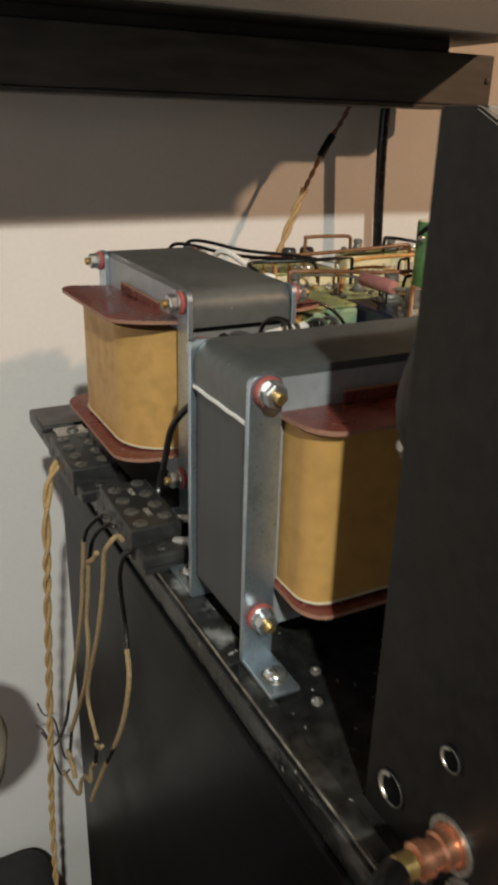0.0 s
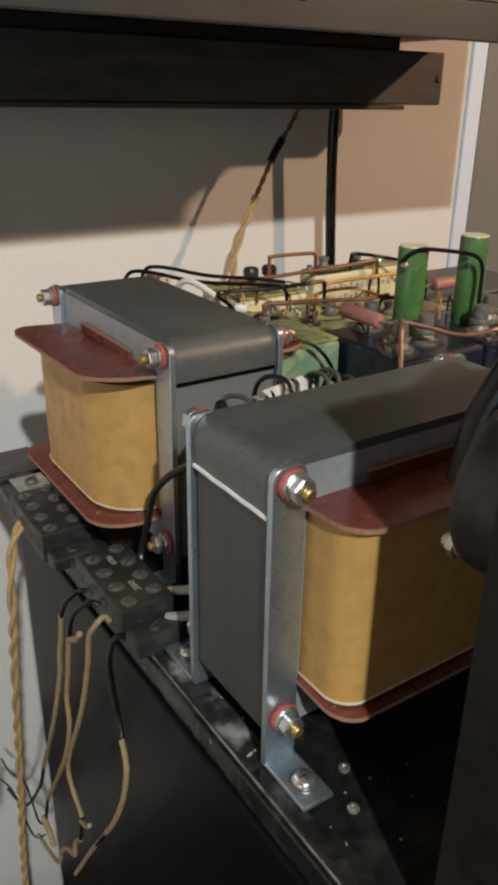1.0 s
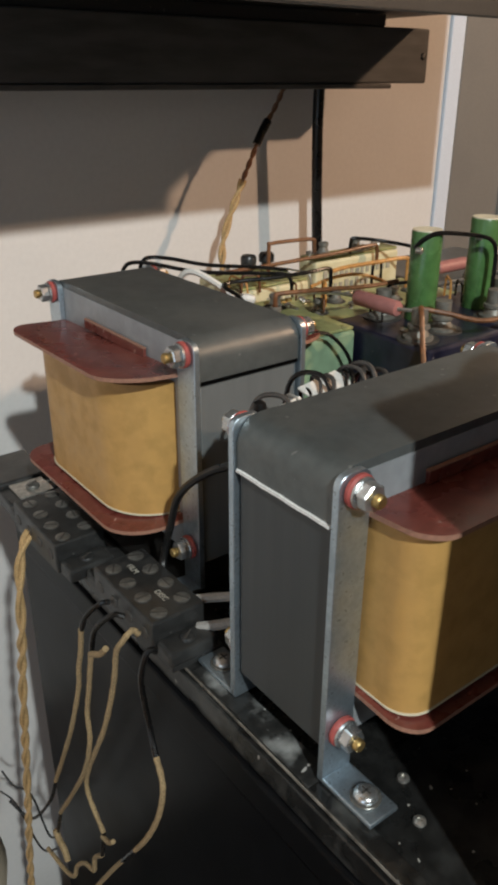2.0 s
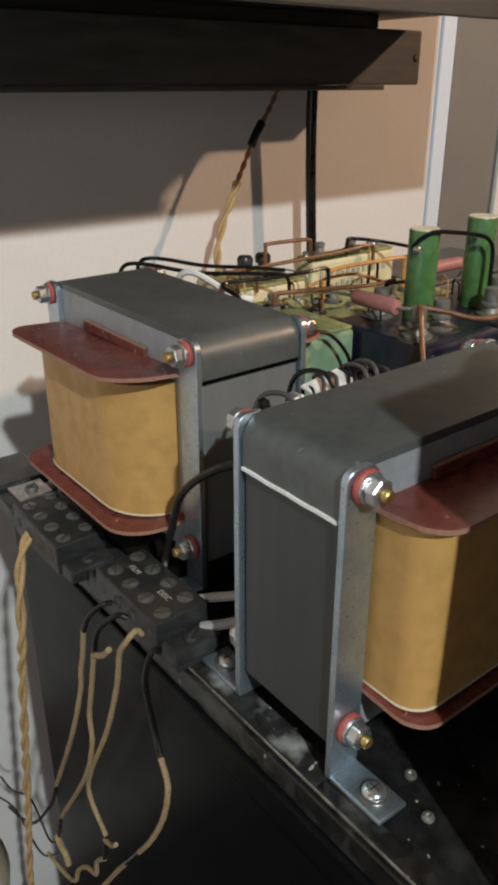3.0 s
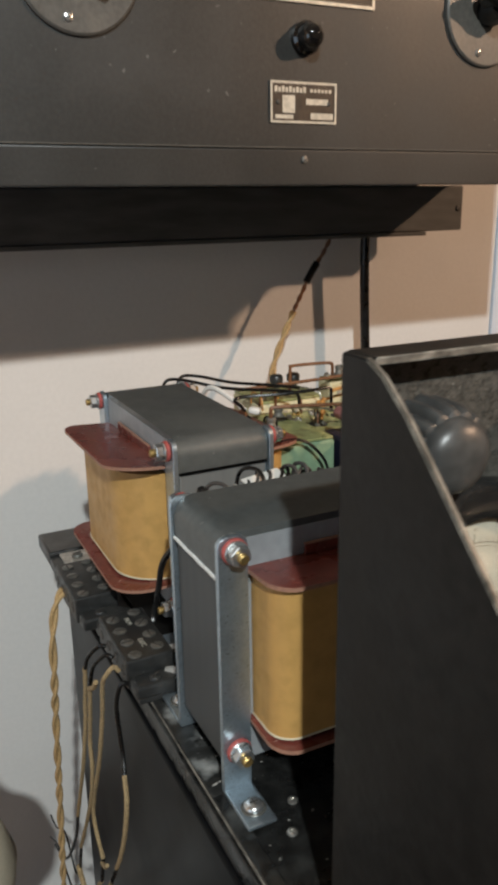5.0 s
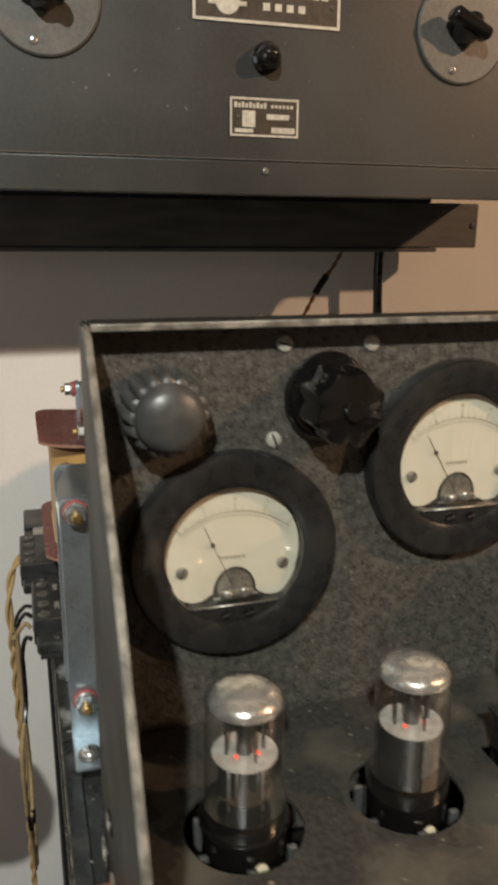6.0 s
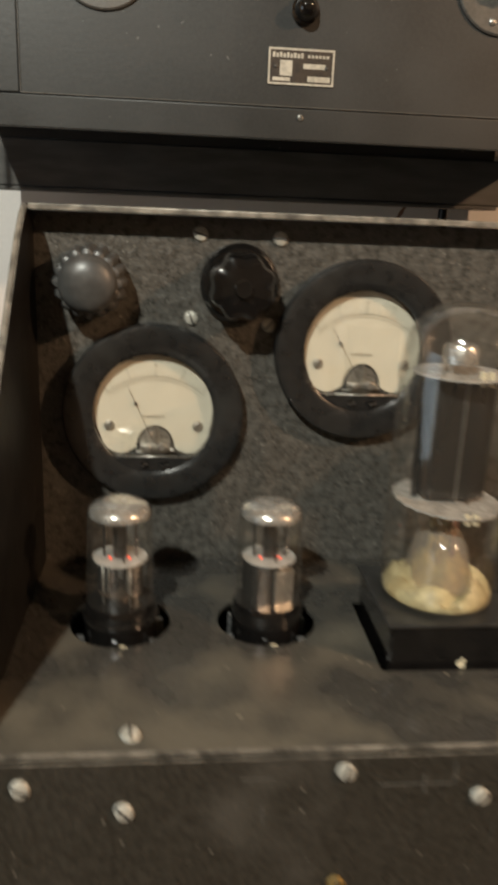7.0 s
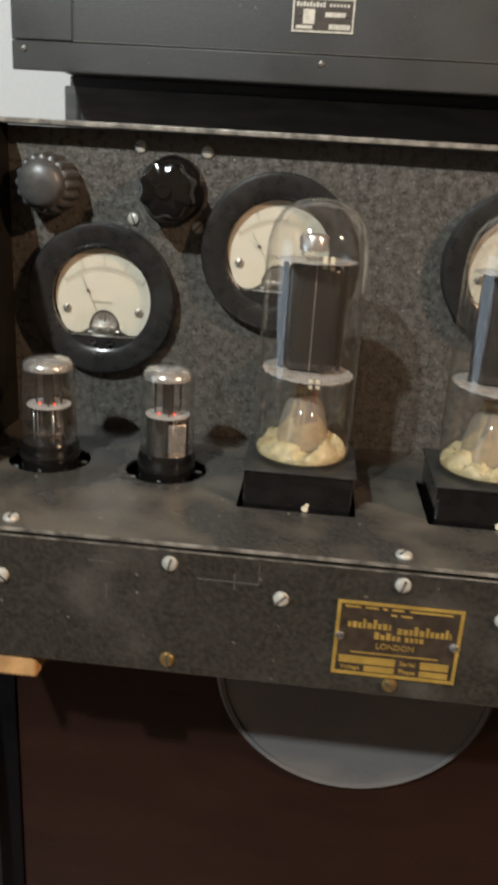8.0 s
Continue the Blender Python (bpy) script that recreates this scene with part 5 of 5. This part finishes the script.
green = can(0.022, 0.262, 0.0845, 0.345, 1.130, PALEGREEN, LIMETOP, "pale green metal capacitor can with varnished top")
navy = can(0.0880, 0.206, 0.158, 0.287, 1.1300, NAVY, None, "glossy navy blue metal capacitor can")
navy2 = can(0.1625, 0.206, 0.232, 0.287, 1.1300, NAVY, None, "glossy navy blue metal capacitor can")
lab1 = can(0.078, 0.372, 0.142, 0.43, 1.132, IVORY, LIMETOP, "cream labelled capacitor block")
lab2 = can(0.148, 0.372, 0.240, 0.393, 1.1445, IVORY, LIMETOP, "cream labelled capacitor block")
dark3 = can(0.16, 0.292, 0.238, 0.366, 1.120, NAVY, LIMETOP, "dark capacitor block with varnished top")
dark4 = can(0.0885, 0.292, 0.156, 0.366, 1.122, PALEGREEN, LIMETOP, "pale green capacitor can with varnished top")
for own, x0, n, zz in ((lab1, 0.083, 9, 1.1185), (lab2, 0.156, 13, 1.1305), (lab2, 0.162, 10, 1.1215)):
    for k in range(n):
        tall = (0.0062, 0.0042, 0.0045, 0.0060, 0.0042)[k % 5]
        part("print_bar", box(x0 + 0.0058 * k, 0.3712, zz, x0 + 0.0058 * k + (0.0030 if k % 3 else 0.0038), 0.3719, zz + tall), SCALEINK, own)
for c, spots in ((navy, ((0.1005, 0.2255), (0.1270, 0.2300), (0.118, 0.272))), (navy2, ((0.176, 0.228), (0.205, 0.245))), (green, ((0.05, 0.30), (0.07, 0.325))), (dark4, ((0.105, 0.32), (0.135, 0.335))), (dark3, ((0.18, 0.32), (0.21, 0.33))), (lab2, ((0.165, 0.383), (0.2, 0.383)))):
    z = {navy: 1.1302, navy2: 1.1302, green: 1.1324, dark4: 1.1244, dark3: 1.1224, lab2: 1.1469}[c]
    for x, y in spots:
        stud(c, x, y, z, 0.0185 if c in (navy, navy2) else 0.008, 0.0068 if c in (navy, navy2) else 0.004)


def tube_resistor(x, y, z, h, label="green enamelled tubular resistor standing upright"):
    t = thing("tubular_resistor", (x, y, z), label, "resistor", "green resistors on the capacitors")
    part("body", lathe([(0.0096, 0), (0.0098, 0.001), (0.0098, h - 0.001), (0.0094, h), (0.0, h)], (x, y, z), "z", 32), GREEN, t)
    part("ceramic_end", lathe([(0.0093, 0), (0.0091, 0.0007), (0.0060, 0.0006), (0.0040, 0.0002), (0, 0.0002)], (x, y, z + h + 0.0001), "z", 32), CERAMIC, t, "cream ceramic end")
    part("lug", join(box(x - 0.0135, y - 0.0040, z + h - 0.0122, x - 0.0085, y - 0.0032, z + h - 0.0088, 0.0002), lathe([(0.0022, 0), (0.0019, 0.0030), (0, 0.0040)], (x - 0.0122, y - 0.0040, z + h - 0.0105), "-y", 12)), TIN, t)


tube_resistor(0.1350, 0.2550, 1.1302, 0.0565)
tube_resistor(0.1890, 0.2520, 1.1302, 0.0595)
pr = thing("resistor", (0.092, 0.252, 1.147), "dull pink tubular resistor wired above the cans", "resistor")
part("body", lathe([(0.0042, 0), (0.0048, 0.001), (0.0048, 0.034), (0.0042, 0.035)], (0.0925, 0.271, 1.1475), "-y", 18), PINK, pr)
part("lead", sweep([(0.0925, 0.2725, 1.1475), (0.0922, 0.29, 1.146), (0.08, 0.31, 1.144), (0.07, 0.325, 1.141)], 0.0011, 6), TIN, pr)
part("lead", sweep([(0.0925, 0.2365, 1.1475), (0.097, 0.229, 1.1475), (0.1005, 0.2262, 1.1485)], 0.0012, 6), TIN, pr)

# rigid wiring above the cans
wires = [
    ("brown_sleeve", BROWNWIRE, 0.0015, [(0.1005, 0.224, 1.149), (0.113, 0.214, 1.146), (0.130, 0.203, 1.1415), (0.152, 0.197, 1.1430), (0.18, 0.199, 1.1465), (0.21, 0.20, 1.1480)]),
    ("brown_sleeve", BROWNWIRE, 0.0016, [(0.0990, 0.224, 1.150), (0.0945, 0.219, 1.147), (0.0895, 0.213, 1.137), (0.0825, 0.204, 1.123), (0.078, 0.199, 1.112)]),
    ("brown_sleeve", BROWNWIRE, 0.0015, [(0.05, 0.30, 1.138), (0.05, 0.30, 1.1474), (0.052, 0.30, 1.1496), (0.065, 0.296, 1.1499), (0.085, 0.292, 1.1493), (0.12, 0.287, 1.1474), (0.15, 0.29, 1.1462)]),
    ("black_sleeve", BLACKWIRE, 0.0014, [(0.1235, 0.2540, 1.1775), (0.1245, 0.2480, 1.1835), (0.132, 0.2450, 1.1865), (0.145, 0.2420, 1.1855), (0.167, 0.238, 1.182), (0.1765, 0.2360, 1.178), (0.1800, 0.2350, 1.170), (0.1795, 0.234, 1.150), (0.178, 0.232, 1.130)]),
    ("black_sleeve", BLACKWIRE, 0.0014, [(0.035, 0.30, 1.136), (0.036, 0.32, 1.1462), (0.04, 0.34, 1.1499), (0.075, 0.33, 1.1512), (0.10, 0.325, 1.1524), (0.118, 0.325, 1.1524), (0.120, 0.325, 1.1462), (0.120, 0.325, 1.132)]),
    ("orange_sleeve", ORANGEWIRE, 0.0015, [(0.120, 0.327, 1.1493), (0.135, 0.325, 1.1512), (0.16, 0.32, 1.1524), (0.188, 0.318, 1.1524), (0.191, 0.318, 1.1474), (0.191, 0.318, 1.130)]),
    ("brown_sleeve", BROWNWIRE, 0.0015, [(0.06, 0.38, 1.1462), (0.09, 0.375, 1.1474), (0.13, 0.370, 1.1493), (0.17, 0.366, 1.1512), (0.20, 0.365, 1.1530), (0.206, 0.365, 1.1512), (0.207, 0.365, 1.14)]),
    ("brown_sleeve", BROWNWIRE, 0.0015, [(0.120, 0.395, 1.130), (0.120, 0.395, 1.1555), (0.123, 0.395, 1.1583), (0.150, 0.392, 1.1586), (0.160, 0.39, 1.1580), (0.162, 0.39, 1.1543), (0.162, 0.39, 1.140)]),
    ("black_sleeve", BLACKWIRE, 0.0014, [(0.186, 0.375, 1.140), (0.186, 0.374, 1.1555), (0.189, 0.372, 1.1583), (0.21, 0.36, 1.1555), (0.225, 0.335, 1.1512), (0.228, 0.33, 1.14), (0.226, 0.328, 1.125)]),
    ("black_sleeve", BLACKWIRE, 0.0014, [(0.004, 0.414, 1.11), (0.004, 0.4135, 1.145), (0.0055, 0.4125, 1.1525), (0.0105, 0.410, 1.1555), (0.022, 0.403, 1.1545), (0.045, 0.388, 1.1490), (0.065, 0.372, 1.1478), (0.085, 0.355, 1.1480), (0.098, 0.345, 1.1462), (0.10, 0.343, 1.135)]),
    ("black_sleeve", BLACKWIRE, 0.0014, [(0.0165, 0.412, 1.11), (0.0165, 0.411, 1.146), (0.018, 0.410, 1.1545), (0.023, 0.408, 1.1578), (0.036, 0.402, 1.1565), (0.06, 0.39, 1.1510), (0.09, 0.372, 1.1487), (0.11, 0.36, 1.1462)]),
    ("orange_sleeve", ORANGEWIRE, 0.0013, [(0.115, 0.34, 1.137), (0.135, 0.338, 1.1412), (0.16, 0.335, 1.1406), (0.18, 0.32, 1.133)]),
    ("black_sleeve", BLACKWIRE, 0.0012, [(0.022, 0.256, 1.135), (0.05, 0.254, 1.136), (0.068, 0.252, 1.120), (0.074, 0.25, 1.10)]),
]
loom = thing("wiring", (0.12, 0.3, 1.14), "stiff black and brown sleeved wiring above the capacitors", "wiring")
for name, m, r, pts in wires:
    part(name, sweep(pts, r, 8), m, loom)
fine = thing("coil_leads", (0.03, 0.19, 1.12), "bundle of grey, black and white leads behind the transformer", "wiring")
curls = random.Random(7)
for k in range(13):
    x = -0.042 + 0.0050 * k + curls.uniform(-0.003, 0.003)
    m = curls.choice((BLACKWIRE, DARKWIRE, DARKWIRE, BLACKWIRE, GREYWIRE, DARKWIRE))
    top = 1.1440 + curls.uniform(-0.004, 0.0060)
    lean = curls.uniform(-0.010, 0.016)
    part("lead", sweep([(x, 0.166, 1.126), (x - 0.002, 0.169, top - 0.006), (x + lean * 0.4, 0.175, top), (x + lean, 0.184, top - 0.0015), (x + lean * 1.5 + 0.003, 0.190, top - 0.012), (x + lean * 1.6 + 0.004, 0.193, 1.108)], curls.uniform(0.0009, 0.0013), 7), m, fine)
part("paper_tag", turned(box(-0.013, -0.006, -0.0005, 0.013, 0.006, 0.0005, 0.0003), Matrix.Translation((-0.020, 0.176, 1.1430)) @ pose(0, 0, 0, 14, -5, 6)), WHITEWIRE, fine, "white paper tag")
part("sleeve_end", sweep([(-0.064, 0.170, 1.1385), (-0.056, 0.172, 1.1400), (-0.046, 0.174, 1.1395), (-0.036, 0.176, 1.1400)], 0.0015, 7), WHITEWIRE, fine, "white sleeve end")
part("knot", lathe([(0.0, 0.0), (0.0030, 0.002), (0.0038, 0.006), (0.0026, 0.010), (0.0, 0.0115)], (-0.062, 0.172, 1.1360), "z", 14), BLACKWIRE, fine, "black taped joint")
tg = thing("white_tag", (0.050, 0.331, 1.137), "white tape wrapped on a wire end", "wire tag")
part("tape", turned(box(-0.008, -0.005, -0.003, 0.008, 0.005, 0.003, 0.0025), Matrix.Translation((0.052, 0.332, 1.140)) @ pose(0, 0, 0, 10, 12, 60)), WHITEWIRE, tg)
part("wire", sweep([(0.045, 0.335, 1.140), (0.036, 0.345, 1.150), (0.028, 0.36, 1.156), (0.024, 0.37, 1.15), (0.022, 0.38, 1.13)], 0.0022, 7), WHITEWIRE, tg)
for x, own, zt in ((0.118, lab1, 1.1343), (0.136, lab1, 1.1343)):
    part("terminal_knob", lathe([(0.004, 0), (0.004, 0.004), (0.0062, 0.005), (0.0064, 0.010), (0.005, 0.012), (0, 0.0122)], (x, 0.418, zt), "z", 18), BAKEDULL, own, "small black terminal knob")

# solder lugs, small leads and components over the cans
bits = random.Random(11)
for c, x0, x1, y0, y1, z in ((green, 0.03, 0.08, 0.275, 0.34, 1.1323), (dark4, 0.092, 0.152, 0.298, 0.36, 1.1243), (dark3, 0.166, 0.232, 0.298, 0.36, 1.1223), (navy, 0.094, 0.152, 0.212, 0.28, 1.1301), (navy2, 0.168, 0.226, 0.212, 0.28, 1.1301), (lab1, 0.082, 0.138, 0.378, 0.425, 1.1343), (lab2, 0.152, 0.236, 0.3755, 0.3895, 1.1468)):
    for k in range(5):
        x, y = bits.uniform(x0, x1), bits.uniform(y0, y1)
        a = bits.uniform(0, 180)
        part("solder_lug", turned(join(box(-0.0050, -0.0014, 0, 0.0050, 0.0014, 0.0006, 0.0002), lathe([(0.0026, 0), (0.0024, 0.0014), (0, 0.0022)], (0.003, 0, 0.0004), "z", 10), lathe([(0.0018, 0), (0.0014, 0.0016), (0, 0.0022)], (-0.004, 0, 0.0004), "z", 8)),
                                  Matrix.Translation((x, y, z)) @ pose(0, 0, 0, bits.uniform(-12, 12), bits.uniform(-18, 4), a)), bits.choice((TIN, BRASS, TIN)), c)
small = thing("small_leads", (0.12, 0.3, 1.14), "thin bare and sleeved leads joining the capacitors", "wiring")
for k in range(14):
    x, y = bits.uniform(0.03, 0.22), bits.uniform(0.215, 0.40)
    dx, dy = bits.uniform(-0.028, 0.028), bits.uniform(-0.03, 0.03)
    h = bits.uniform(0.004, 0.011)
    part("lead", sweep([(x, y, 1.131), (x + dx * 0.1, y + dy * 0.1, 1.134 + h), (x + dx * 0.5, y + dy * 0.5, 1.135 + h), (x + dx * 0.9, y + dy * 0.9, 1.134 + h), (x + dx, y + dy, 1.131)], bits.choice((0.0008, 0.0012, 0.0014)), 6), bits.choice((BROWNWIRE, BLACKWIRE, TIN, ORANGEWIRE, BROWNWIRE)), small)

rear = thing("rear_box", (0.315, 0.40, 1.0026), "dull grey steel box on the rear deck", "metal box")
part("case", box(0.246, 0.340, 1.0026, 0.386, 0.428, 1.1165, 0.003), SHROUD, rear)
part("lid", box(0.244, 0.338, 1.1167, 0.388, 0.430, 1.1205, 0.0015), SHROUD, rear, "flat grey lid")
pr2 = thing("resistor", (0.245, 0.318, 1.138), "dull pink tubular resistor behind the green tubes", "resistor")
part("body", lathe([(0.0042, 0), (0.0050, 0.001), (0.0050, 0.034), (0.0042, 0.035)], (0.232, 0.325, 1.1375), "x", 18), PINK, pr2)
part("lead", sweep([(0.232, 0.325, 1.1375), (0.222, 0.325, 1.137), (0.212, 0.328, 1.130)], 0.0011, 6), TIN, pr2)
part("lead", sweep([(0.267, 0.325, 1.1375), (0.277, 0.326, 1.137), (0.284, 0.338, 1.121)], 0.0011, 6), TIN, pr2)
lamp = thing("pendant_lamp", (-0.231, 0.28, 2.749), "unlit round beige globe lamp hanging on a dark cord", "lamp")
part("globe", lathe([(0.012, 0.108), (0.030, 0.101), (0.047, 0.085), (0.0555, 0.058), (0.052, 0.034), (0.036, 0.011), (0.018, 0.002), (0.0, 0.0)], (-0.231, 0.28, 0.792), "z", 40), BEIGE, lamp)
part("cap", lathe([(0.016, 0.0), (0.016, 0.012), (0.008, 0.022), (0.004, 0.040), (0.0, 0.040)], (-0.231, 0.28, 0.8995), "z", 24), CASE, lamp, "dark metal cap")
part("cord", rod((-0.231, 0.28, 0.938), (-0.231, 0.28, 2.736), 0.0028, 10), BLACKWIRE, lamp)
part("ceiling_rose", lathe([(0.045, 0.0), (0.045, 0.004), (0.020, 0.013), (0.0, 0.013)], (-0.231, 0.28, 2.7495), "-z", 32), CASE, lamp)
bag = thing("cloth_bag", (-0.45, 0.49, 0.0), "black cloth bag standing on the floor against the wall", "bag")
part("body", box(-0.80, 0.385, 0.0, -0.110, 0.585, 0.395, 0.03, 4), BAGCLOTH, bag)
part("stitching", join(*[rod((-0.78 + 0.012 * k, 0.41, 0.3962), (-0.773 + 0.012 * k, 0.41, 0.3962), 0.0012, 5) for k in range(55)]), TANCLOTH, bag, "pale stitching along the top seam")
